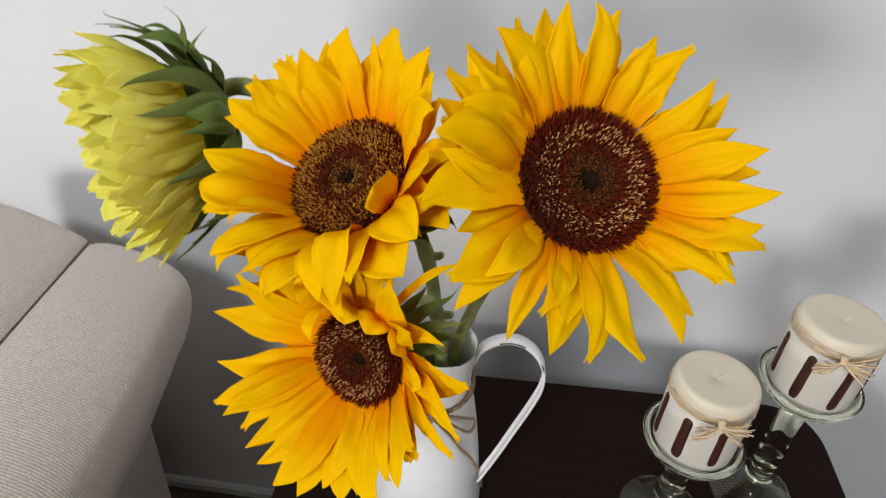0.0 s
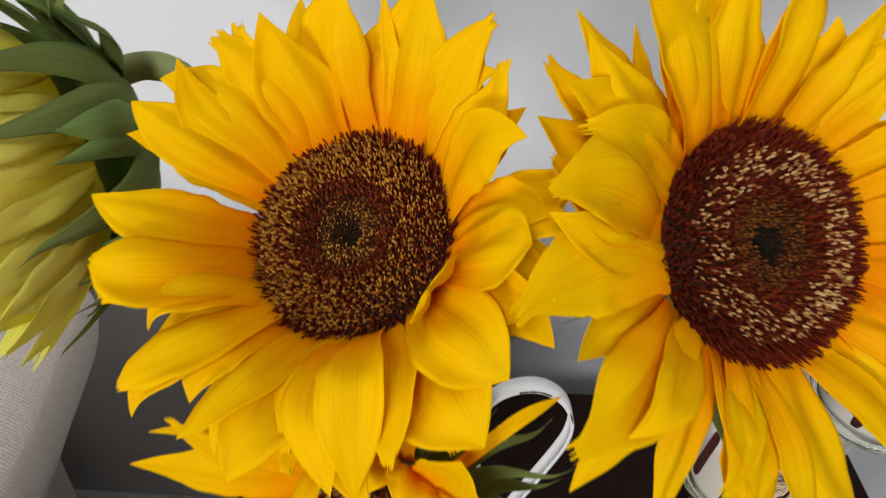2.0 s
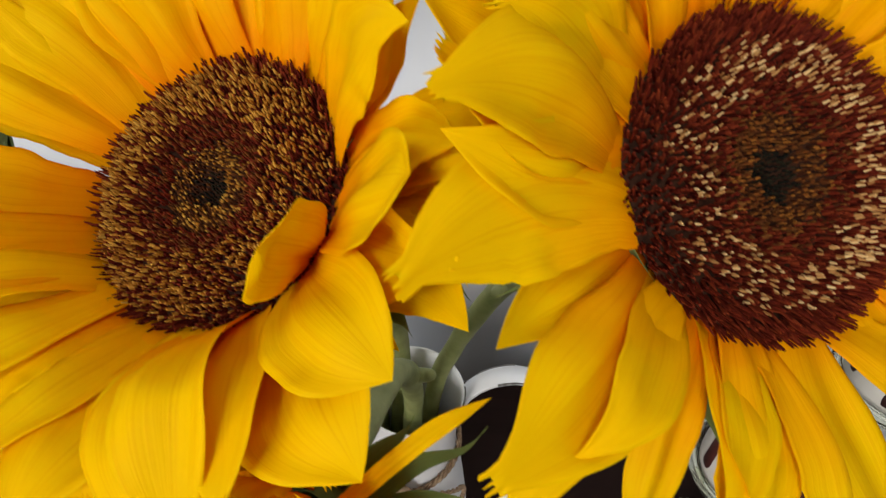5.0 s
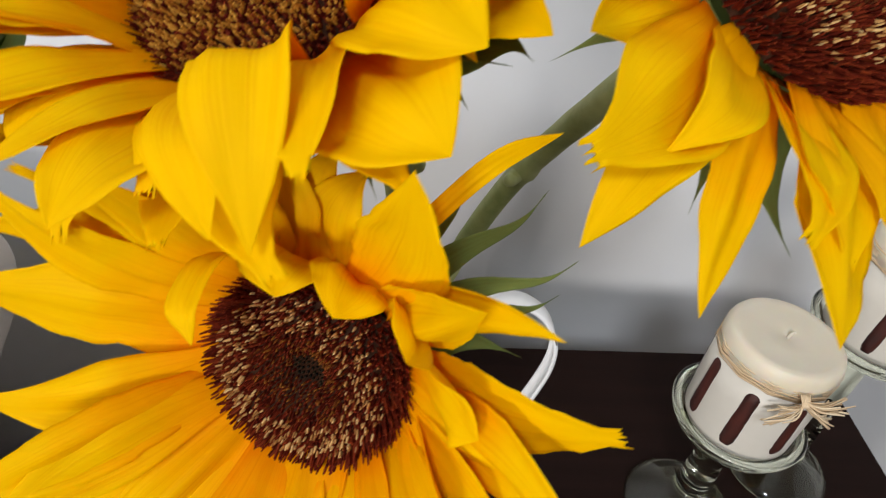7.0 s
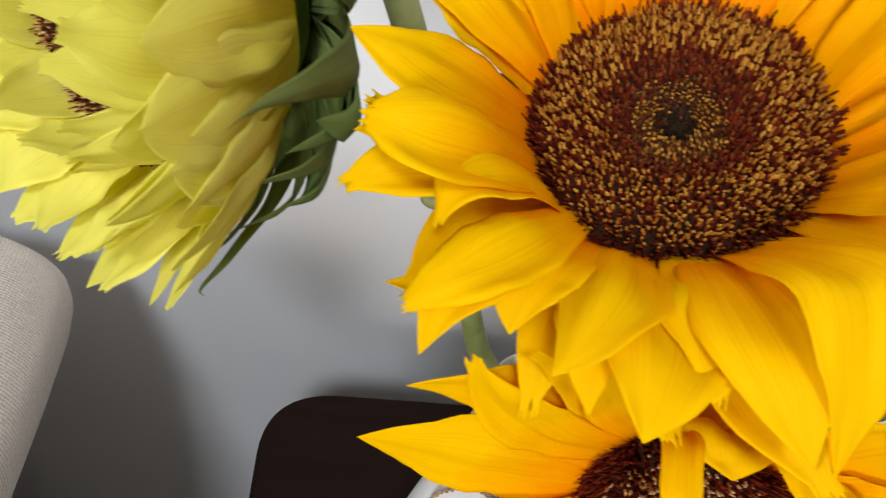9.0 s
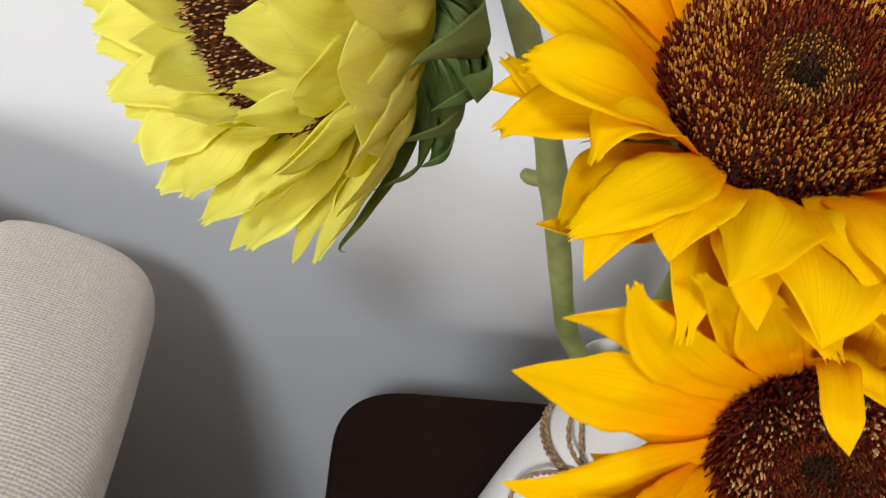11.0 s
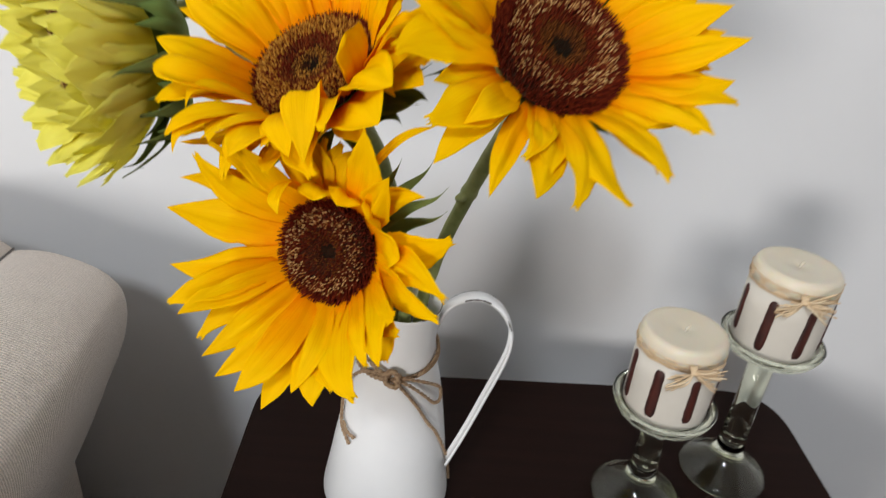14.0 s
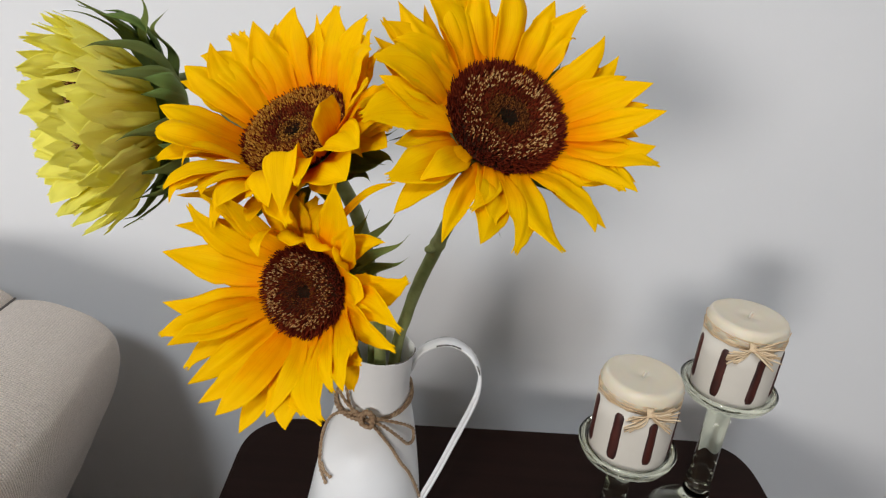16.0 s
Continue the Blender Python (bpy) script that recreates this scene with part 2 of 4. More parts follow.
def tube_data(path, radii, sides=12, squash=1.0, base=0):
    verts, faces, uvs = [], [], []
    up = Vector((0.31, 0.2, 0.93))
    n = len(path)
    for i, q in enumerate(path):
        d = (path[min(i + 1, n - 1)] - path[max(i - 1, 0)]).normalized()
        a = d.cross(up)
        if a.length < 1e-4:
            a = d.cross(Vector((1, 0, 0)))
        a.normalize()
        b = a.cross(d).normalized()
        up = b
        for k in range(sides):
            t = 2 * math.pi * k / sides
            verts.append(q + radii[i] * (math.cos(t) * a + math.sin(t) * b * squash))
            uvs.append((k / sides, i / (n - 1)))
    for i in range(n - 1):
        for k in range(sides):
            j = (k + 1) % sides
            faces.append((base + i * sides + k, base + i * sides + j, base + (i + 1) * sides + j, base + (i + 1) * sides + k))
    faces.append(tuple(base + k for k in reversed(range(sides))))
    faces.append(tuple(base + (n - 1) * sides + k for k in range(sides)))
    return verts, faces, uvs


def tube(name, path, radii, mat, parent=None, label="", sides=12):
    v, f, u = tube_data(path, radii, sides)
    return link_mesh(name, v, f, mat, parent, label, u)


# ---- setting ----
T = 0.12
slab("floor", (ROOM_W - T, ROOM_E + T, ROOM_S - T, ROOM_N + T, -0.1, 0.0), M_FLOOR)
slab("wall_north", (ROOM_W - T, ROOM_E + T, ROOM_N, ROOM_N + T, 0.0, ROOM_H), M_WALL)
# unseen wall, kept white so that its bounce fills the right-hand sides
slab("wall_east", (ROOM_E, ROOM_E + T, ROOM_S, ROOM_N, 0.0, ROOM_H), M_WALL)


def wall_with_openings(name, y0, y1, lo, hi, holes):
    """A wall across y with window openings through it, side by side along x: (x0, x1, z0, z1)."""
    bm = bmesh.new()
    at = lo
    for x0, x1, z0, z1 in holes:
        box(bm, at, x0, y0, y1, 0, ROOM_H)
        box(bm, x0, x1, y0, y1, 0, z0)
        box(bm, x0, x1, y0, y1, z1, ROOM_H)
        at = x1
    box(bm, at, hi, y0, y1, 0, ROOM_H)
    return part(name, bm, M_UNSEEN_WALL)


def ceiling():
    """The ceiling with the roof window's opening through it."""
    bm = bmesh.new()
    x0, x1, y0, y1 = SKYLIGHT[0] - 0.28, SKYLIGHT[0] + 0.28, SKYLIGHT[1] - 0.28, SKYLIGHT[1] + 0.28
    for a, b, c, d in ((ROOM_W - T, x0, ROOM_S - T, ROOM_N + T), (x1, ROOM_E + T, ROOM_S - T, ROOM_N + T), (x0, x1, ROOM_S - T, y0), (x0, x1, y1, ROOM_N + T)):
        box(bm, a, b, c, d, ROOM_H, ROOM_H + 0.1)
    return part("ceiling", bm, M_CEIL)


# the ceiling and the next two walls are unseen, added to shape the fill
ceiling()
slab("wall_west", (ROOM_W - T, ROOM_W, ROOM_S, ROOM_N, 0.0, ROOM_H), M_UNSEEN_WALL)
wall_with_openings("wall_south", ROOM_S - T, ROOM_S, ROOM_W - T, ROOM_E + T, [(x - w, x + w, z - h, z + h) for (x, z), w, h in ((WIN_LOW, 0.40, 0.33),)])
slab("baseboard", (-2.44, 2.19, ROOM_N - 0.014, ROOM_N - 0.0005, 0.0, 0.022), M_SKIRT, bevel=0.003)
for o in list(scene.collection.objects):
    if o.type == "MESH":
        tagged(o, kind="structure")
for name, text in (("floor", "brown wooden floor along the white wall"), ("ceiling", "unseen light grey ceiling with a small roof window"), ("wall_north", "white painted wall behind the table and sofa"),
                   ("wall_east", "unseen white side wall, added to bounce fill light"), ("wall_west", "unseen grey wall beyond the sofa, added to bounce fill light"), ("wall_south", "unseen grey wall with a small window opening"), ("baseboard", "white painted baseboard along the wall")):
    tagged(bpy.data.objects[name], text, name.split("_")[0])


# ---- side table ----
def rounded_outline(corners, radius, steps=10):
    pts, n = [], len(corners)
    for i in range(n):
        p, a, b = Vector(corners[i]), Vector(corners[i - 1]), Vector(corners[(i + 1) % n])
        da, db = (a - p).normalized(), (b - p).normalized()
        for k in range(steps + 1):
            t = k / steps
            pts.append((1 - t) ** 2 * (p + da * radius) + 2 * t * (1 - t) * p + t * t * (p + db * radius))
    return pts


TABLE_Z = 0.515


def side_table():
    root = new("side_table")
    root.location = (0.13, 0.33, 0)
    tagged(root, "dark brown wooden side table with rounded corners", "table")
    corners = [(-0.161, 0.549), (-0.156, 0.10), (0.416, 0.10), (0.420, 0.573)]
    out = [Vector((p.x - 0.13, p.y - 0.33)) for p in rounded_outline(corners, 0.064)]
    bm = bmesh.new()
    face = bm.faces.new([bm.verts.new((p.x, p.y, TABLE_Z)) for p in out])
    ext = bmesh.ops.extrude_face_region(bm, geom=[face])
    bmesh.ops.translate(bm, verts=[v for v in ext["geom"] if isinstance(v, bmesh.types.BMVert)], vec=(0, 0, -0.022))
    rim = [e for e in bm.edges if abs(e.verts[0].co.z - e.verts[1].co.z) < 1e-5]
    bmesh.ops.bevel(bm, geom=rim, offset=0.003, segments=3, affect="EDGES")
    part("tabletop", bm, M_TABLE, root)
    # unseen panels, added to block the low light from passing under the top
    for name, b in (("unseen_side_panel", (-0.272, -0.258, -0.20, 0.19)), ("unseen_side_panel", (0.258, 0.272, -0.20, 0.19)), ("unseen_back_panel", (-0.257, 0.257, 0.176, 0.188)), ("unseen_front_panel", (-0.257, 0.257, -0.206, -0.192))):
        bm = bmesh.new()
        box(bm, *b, 0.03, TABLE_Z - 0.022, 0.002)
        part(name, bm, M_TABLE, root)
    for sx in (-0.235, 0.235):
        for sy in (-0.17, 0.15):
            bm = bmesh.new()
            box(bm, sx - 0.02, sx + 0.02, sy - 0.02, sy + 0.02, 0.0, TABLE_Z - 0.022, 0.004)
            part("leg", bm, M_TABLE, root)
    return root


side_table()


# ---- sofa ----
def sofa():
    root = new("sofa")
    root.location = (-1.2, 0.2, 0)
    tagged(root, "beige woven fabric sofa with a padded arm beside the table", "sofa")
    # the arm: a padded roll seen in section from its inner edge over the top to the overhang on its outer side
    section = [(-0.62, 0.30), (-0.63, 0.60), (-0.600, 0.660), (-0.55, 0.660), (-0.50, 0.640), (-0.458, 0.614), (-0.443, 0.596), (-0.434, 0.603),
               (-0.40, 0.605), (-0.362, 0.595), (-0.332, 0.580), (-0.311, 0.559), (-0.301, 0.534), (-0.306, 0.49), (-0.324, 0.435), (-0.354, 0.368), (-0.386, 0.30), (-0.42, 0.25), (-0.50, 0.24)]
    fine = smooth_path([(a, 0, b) for a, b in section], 90)
    verts, faces, uvs = [], [], []
    ny = 70
    run = [0.0]
    for a, b in zip(fine, fine[1:]):
        run.append(run[-1] + (b - a).length)
    cx, cz = -0.46, 0.42
    fine = [Vector((p.x - 0.0215, 0, p.z)) for p in fine]
    turn_x, turn_z = 0.194, 0.182     # the arm swings out and rises at its far end, then runs level

    def run_out(d):
        return 0.25 * math.tanh(d / 0.25)

    for j in range(ny):
        s = j / (ny - 1)
        d = 0.95 * s
        # round the far and near ends of the pad
        e = min(s / 0.045, (1 - s) / 0.045, 1.0)
        inset = 0.045 * (1 - math.sqrt(max(0.0, 1 - (1 - e) ** 2)))
        for i, p in enumerate(fine):
            k = 1 - inset / 0.20
            w = 0.0025 * noise.noise((p.x * 9, 4.6 - d * 7, p.z * 9)) + 0.001 * noise.noise((p.x * 25, 13.8 - d * 21, p.z * 25))
            x, z = cx + (p.x - cx) * (k + w * 6), cz + (p.z - cz) * (k + w * 6)
            rise = turn_z * run_out(d) * min(1, max(0, (z - 0.2) / 0.15))
            verts.append((-0.4366 + 0.80 * (x + 0.465) - 0.08 * min(0, z - 0.5375) + turn_x * run_out(d), 0.598 - d, 0.6208 + 0.663 * (z - 0.5975) + rise))
            uvs.append((run[i], d))
    m = len(fine)
    for j in range(ny - 1):
        for i in range(m - 1):
            faces.append((j * m + i, j * m + i + 1, (j + 1) * m + i + 1, (j + 1) * m + i))
        faces.append((j * m + m - 1, j * m, (j + 1) * m, (j + 1) * m + m - 1))
    faces.append(tuple(range(m)))
    faces.append(tuple((ny - 1) * m + i for i in reversed(range(m))))
    shift = Vector((-1.2, 0.2, 0))
    arm = link_mesh("arm_pad", [Vector(v) - shift for v in verts], faces, M_FABRIC, root, "padded beige arm with a sewn seam", uvs)
    # the seam's crease: a thin dark tube in the groove between the two panels, coloured as its shade
    seam = [Vector((-0.4366 + turn_x * run_out(d), 0.598 - d, 0.6208 + turn_z * run_out(d))) - shift for d in np.linspace(0.02, 0.9, 60)]
    tube("seam", seam, [0.0014] * 60, M_SEAM_SHADE, arm, "dark line painting the shade in the seam's crease", 6)

    def block(name, b, bevel, label=""):
        bm = bmesh.new()
        box(bm, b[0] - shift.x, b[1] - shift.x, b[2] - shift.y, b[3] - shift.y, b[4], b[5])
        bmesh.ops.bevel(bm, geom=list(bm.edges), offset=bevel, segments=4, affect="EDGES", profile=0.5)
        bmesh.ops.subdivide_edges(bm, edges=list(bm.edges), cuts=2, use_grid_fill=True)
        uv = bm.loops.layers.uv.new("UVMap")
        bm.normal_update()
        for f in bm.faces:
            n = [abs(v) for v in f.normal]
            axes = ((1, 2), (0, 2), (0, 1))[n.index(max(n))]
            for l in f.loops:
                l[uv].uv = (l.vert.co[axes[0]], l.vert.co[axes[1]])
        return part(name, bm, M_FABRIC, root, label, True)

    block("arm_base", (-0.60, -0.420, -0.15, 0.590, 0.05, 0.40), 0.02)
    block("seat_base", (-2.0, -0.60, -0.2, 0.64, 0.05, 0.28), 0.02)
    block("backrest", (-2.0, -0.61, 0.45, 0.66, 0.28, 0.60), 0.05)
    block("seat_cushion", (-1.98, -0.62, -0.2, 0.45, 0.285, 0.42), 0.04)
    for x, y in ((-0.42, 0.60), (-0.45, -0.1), (-1.95, 0.55), (-1.95, -0.1)):
        bm = bmesh.new()
        bmesh.ops.create_cone(bm, cap_ends=True, segments=20, radius1=0.018, radius2=0.024, depth=0.05)
        bmesh.ops.translate(bm, verts=bm.verts, vec=(x - shift.x, y - shift.y, 0.025))
        part("foot", bm, M_BLACK, root, "black round foot")
    return root


sofa()

# ---- pitcher ----
PITCHER = (-0.0155, 0.392, TABLE_Z)
PITCHER_LEAN = radians(1.6)
OUTER = [(0.0520, 0.0), (0.0550, 0.004), (0.0558, 0.010), (0.0535, 0.026), (0.0500, 0.050), (0.0475, 0.068), (0.0425, 0.099), (0.0390, 0.118), (0.0350, 0.137), (0.0310, 0.153), (0.0290, 0.164), (0.0283, 0.174), (0.0285, 0.188), (0.0293, 0.2010), (0.0299, 0.2035)]


PROFILE_FINE = np.array([(p.x, p.z) for p in smooth_path([(a, 0, b) for a, b in OUTER], 400)])


def pitcher_radius(z):
    fine = PROFILE_FINE
    return float(np.interp(z, fine[:, 1], fine[:, 0]))


def pitcher():
    root = new("pitcher")
    root.location, root.rotation_euler = PITCHER, (0, PITCHER_LEAN, 0)
    tagged(root, "white enamelled metal pitcher holding the sunflowers", "pitcher")
    outer = [(pitcher_radius(z), z) for z in [0.0, 0.002, 0.004, 0.007, 0.010] + [0.014 + 0.004 * k for k in range(47)] + [0.2010, 0.2035]]
    inner = [(r - 0.0012, z) for r, z in reversed(outer) if 0.006 < z < 0.203]
    lathe("body", [(0, 0.0)] + outer + [(0.0295, 0.2048), (0.0287, 0.2040)] + inner + [(0, 0.006)], M_ENAMEL, root, "white enamel body with a narrow neck", 128)
    # a shallow knock below the bow
    for v in bpy.data.objects["body"].data.vertices:
        off = math.atan2(v.co.y, v.co.x) - radians(-103)
        push = 0.0022 * math.exp(-(off * 0.040 / 0.010) ** 2 - ((v.co.z - 0.118) / 0.011) ** 2)
        r = math.hypot(v.co.x, v.co.y)
        if r > 0.01:
            v.co.x, v.co.y = v.co.x * (1 - push / r), v.co.y * (1 - push / r)
    # the handle: a flat band that rises from the neck, loops out and runs straight down to the belly
    side = Vector((0, 1, 0))
    line = smooth_path([Vector((a, -0.0143 + 0.149 * (b - 0.0597), b)) for a, b in ((0.028, 0.184), (0.033, 0.1975), (0.045, 0.2075), (0.061, 0.2105), (0.0765, 0.203), (0.0865, 0.188), (0.0885, 0.171), (0.0845, 0.152), (0.073, 0.118), (0.062, 0.086), (0.0500, 0.055))], 80)
    verts, faces = [], []
    n = len(line)
    for i, q in enumerate(line):
        d = (line[min(i + 1, n - 1)] - line[max(i - 1, 0)]).normalized()
        nrm = side.cross(d).normalized()
        w = 0.0062
        ring = [(-w, 0.0003), (-w * 0.95, 0.0016), (-w * 0.78, 0.0016), (-w * 0.70, 0.0004), (w * 0.70, 0.0004), (w * 0.78, 0.0016), (w * 0.95, 0.0016), (w, 0.0003), (w * 0.93, -0.0009), (-w * 0.93, -0.0009)]
        verts += [q + side * a + nrm * b for a, b in ring]
    k = 10
    for i in range(n - 1):
        for j in range(k):
            faces.append((i * k + j, i * k + (j + 1) % k, (i + 1) * k + (j + 1) % k, (i + 1) * k + j))
    faces += [tuple(reversed(range(k))), tuple((n - 1) * k + j for j in range(k))]
    handle = link_mesh("handle", verts, faces, M_ENAMEL, root, "white enamel band handle with worn edges")
    # enamel worn off along short stretches of the handle's edge
    for a, b, s in ((0.02, 0.09, 1), (0.15, 0.27, 1), (0.33, 0.42, 1), (0.22, 0.33, -1), (0.46, 0.50, -1), (0.60, 0.63, 1), (0.95, 0.98, 1)):
        pts = [line[i] + side * (0.0062 * s) + Vector((0, 0, 0.0003)) for i in range(int(a * 79), int(b * 79) + 2)]
        tube("worn_edge", pts, [0.0006 * (0.5 + random.random()) for _ in pts], M_CHIP, handle, "bare steel chip", 5)
    rim = [Vector((0.0296 * math.cos(t), 0.0296 * math.sin(t), 0.2046)) for t in np.linspace(radians(-60), radians(5), 24)]
    tube("worn_rim", rim, [0.00035 + 0.0003 * random.random() for _ in rim], M_CHIP, root, "bare steel showing at the rim", 5)
    return root


pitcher()


def twine():
    """Two-ply jute twine wound round the neck and tied in a bow."""
    root = new("twine_bow")
    root.location, root.rotation_euler = PITCHER, (0, PITCHER_LEAN, 0)
    tagged(root, "brown jute twine tied in a bow round the pitcher's neck", "twine")

    def on(az, z, off=0.002):
        r = pitcher_radius(z) + off
        return Vector((r * math.cos(radians(az)), r * math.sin(radians(az)), z))

    def strand(name, pts, n, thick=0.00085, turns_per_m=260):
        path = smooth_path(pts, n)
        verts, faces, uvs = [], [], []
        length = sum((b - a).length for a, b in zip(path, path[1:]))
        for ply in (0, 1):
            line = []
            up = Vector((0.2, 0.3, 0.9))
            for i, q in enumerate(path):
                d = (path[min(i + 1, n - 1)] - path[max(i - 1, 0)]).normalized()
                a = d.cross(up).normalized()
                b = a.cross(d).normalized()
                up = b
                t = 2 * math.pi * turns_per_m * length * i / (n - 1) * 0.5 + math.pi * ply
                line.append(q + 0.00078 * (math.cos(t) * a + math.sin(t) * b))
            v, f, u = tube_data(line, [thick * (0.85 + 0.3 * random.random()) for _ in line], 6, 1.0, len(verts))
            verts += v
            faces += f
            uvs += u
        return link_mesh(name, verts, faces, M_TWINE, root, "", uvs)

    strand("loop_round_neck", [on(a, 0.1610 + 0.009 * math.cos(radians(a - 60))) for a in range(-98, 263, 15)], 170)
    strand("loop_round_neck", [on(a, 0.1565 + 0.006 * math.cos(radians(a - 40)), 0.0022) for a in range(-98, 263, 15)], 170)
    strand("knot", [on(-110, 0.152, 0.003), on(-98, 0.162, 0.006), on(-87, 0.159, 0.007), on(-89, 0.150, 0.006), on(-102, 0.153, 0.006), on(-96, 0.162, 0.005), on(-82, 0.155, 0.004)], 50, 0.0016)
    strand("bow_loop", [on(-92, 0.157, 0.004), on(-68, 0.156, 0.007), on(-45, 0.149, 0.008), on(-29, 0.139, 0.006), on(-26, 0.127, 0.004), on(-36, 0.126, 0.003), on(-52, 0.138, 0.004), on(-72, 0.150, 0.005), on(-92, 0.155, 0.004)], 90)
    strand("bow_loop", [on(-97, 0.157, 0.004), on(-118, 0.163, 0.007), on(-140, 0.172, 0.008), on(-152, 0.186, 0.006), on(-144, 0.190, 0.005), on(-134, 0.175, 0.004), on(-120, 0.160, 0.004), on(-100, 0.155, 0.004)], 90)
    strand("tail", [on(-100, 0.155, 0.003), on(-125, 0.156, 0.005), on(-148, 0.144, 0.006), on(-163, 0.122, 0.004), on(-160, 0.106, 0.003), on(-150, 0.093, 0.003), on(-133, 0.084, 0.003)], 90)
    strand("tail_end", [on(-150, 0.097, 0.003), on(-138, 0.094, 0.004), on(-127, 0.0935, 0.004)], 26, 0.0009)
    strand("tail", [on(-92, 0.154, 0.004), on(-74, 0.141, 0.002), on(-59, 0.127, 0.0015), on(-46, 0.110, 0.0015), on(-33, 0.095, 0.0015), on(-16, 0.066, 0.0015), on(-2, 0.038, 0.0015), on(6, 0.012, 0.0015)], 120)
    return root


twine()


# ---- candles on glass holders ----
def raffia_bow(root, az, z, r, seed):
    rng = random.Random(seed)
    verts, faces = [], []

    def ribbon(pts, w):
        b = len(verts)
        path = smooth_path(pts, 14)
        for i, q in enumerate(path):
            d = (path[min(i + 1, 13)] - path[max(i - 1, 0)]).normalized()
            s = d.cross(Vector((math.cos(radians(az)), math.sin(radians(az)), 0.2))).normalized()
            up = s.cross(d)
            verts.extend([q - s * w, q + up * w * 0.35, q + s * w, q - up * w * 0.35])
        for i in range(13):
            for k in range(4):
                j = (k + 1) % 4
                faces.append((b + 4 * i + k, b + 4 * i + j, b + 4 * i + 4 + j, b + 4 * i + 4 + k))
        faces.append((b + 3, b + 2, b + 1, b))
        faces.append((b + 52, b + 53, b + 54, b + 55))

    def on(a, zz, off):
        return Vector(((r + off) * math.cos(radians(a)), (r + off) * math.sin(radians(a)), zz))

    for k in range(10):
        dz, sway = rng.uniform(-0.004, 0.005), rng.uniform(-0.0015, 0.0015)
        ribbon([on(az + a, z + dz + sway * math.sin(radians(a * 2 + 40 * k)), 0.0007 + 0.0003 * (k % 3)) for a in range(0, 361, 30)], rng.uniform(0.0004, 0.0008))
    band = link_mesh("raffia_band", verts, faces, M_RAFFIA, root, "straw-coloured raffia wound below the rim")
    verts, faces = [], []

    def ribbon2(pts, w):
        b = len(verts)
        path = smooth_path(pts, 10)
        for i, q in enumerate(path):
            d = (path[min(i + 1, 9)] - path[max(i - 1, 0)]).normalized()
            s = d.cross(Vector((math.cos(radians(az)), math.sin(radians(az)), 0.2))).normalized()
            up = s.cross(d)
            verts.extend([q - s * w, q + up * w * 0.4, q + s * w, q - up * w * 0.4])
        for i in range(9):
            for k in range(4):
                j = (k + 1) % 4
                faces.append((b + 4 * i + k, b + 4 * i + j, b + 4 * i + 4 + j, b + 4 * i + 4 + k))
        faces.append((b + 3, b + 2, b + 1, b))
        faces.append((b + 36, b + 37, b + 38, b + 39))

    mid = on(az, z, 0.004)
    tang = Vector((-math.sin(radians(az)), math.cos(radians(az)), 0))
    rad = Vector((math.cos(radians(az)), math.sin(radians(az)), 0))
    for k in range(44):
        s = 1 if k % 7 < 4 else -1
        ln = rng.uniform(0.012, 0.024) * (1.0 if s > 0 else 0.85)
        fan = rng.uniform(-0.65, 0.6)
        droop = -0.50 if s < 0 else 0.02
        end = mid + tang * s * ln * math.cos(fan) + Vector((0, 0, ln * (math.sin(fan) + droop))) + rad * rng.uniform(0.000, 0.009) * (1 if s > 0 else 0.7)
        bend = mid + (end - mid) * 0.45 + rad * rng.uniform(0.001, 0.005) + Vector((0, 0, rng.uniform(-0.001, 0.001)))
        ribbon2([mid + rad * rng.uniform(-0.001, 0.002) + Vector((0, 0, rng.uniform(-0.002, 0.002))), bend, end], rng.uniform(0.0005, 0.0009))
    for k in range(6):
        ribbon2([mid + tang * 0.001 * (k - 3) + Vector((0, 0, 0.0045)) + rad * -0.002, mid + tang * 0.0008 * (k - 3) + rad * 0.0035, mid + tang * 0.001 * (k - 3) + Vector((0, 0, -0.0045)) + rad * -0.002], 0.0006)
    tagged(link_mesh("raffia_bow", verts, faces, M_RAFFIA, root, "frayed raffia bow"), kind="stuff")
    tagged(band, kind="stuff")
    return band


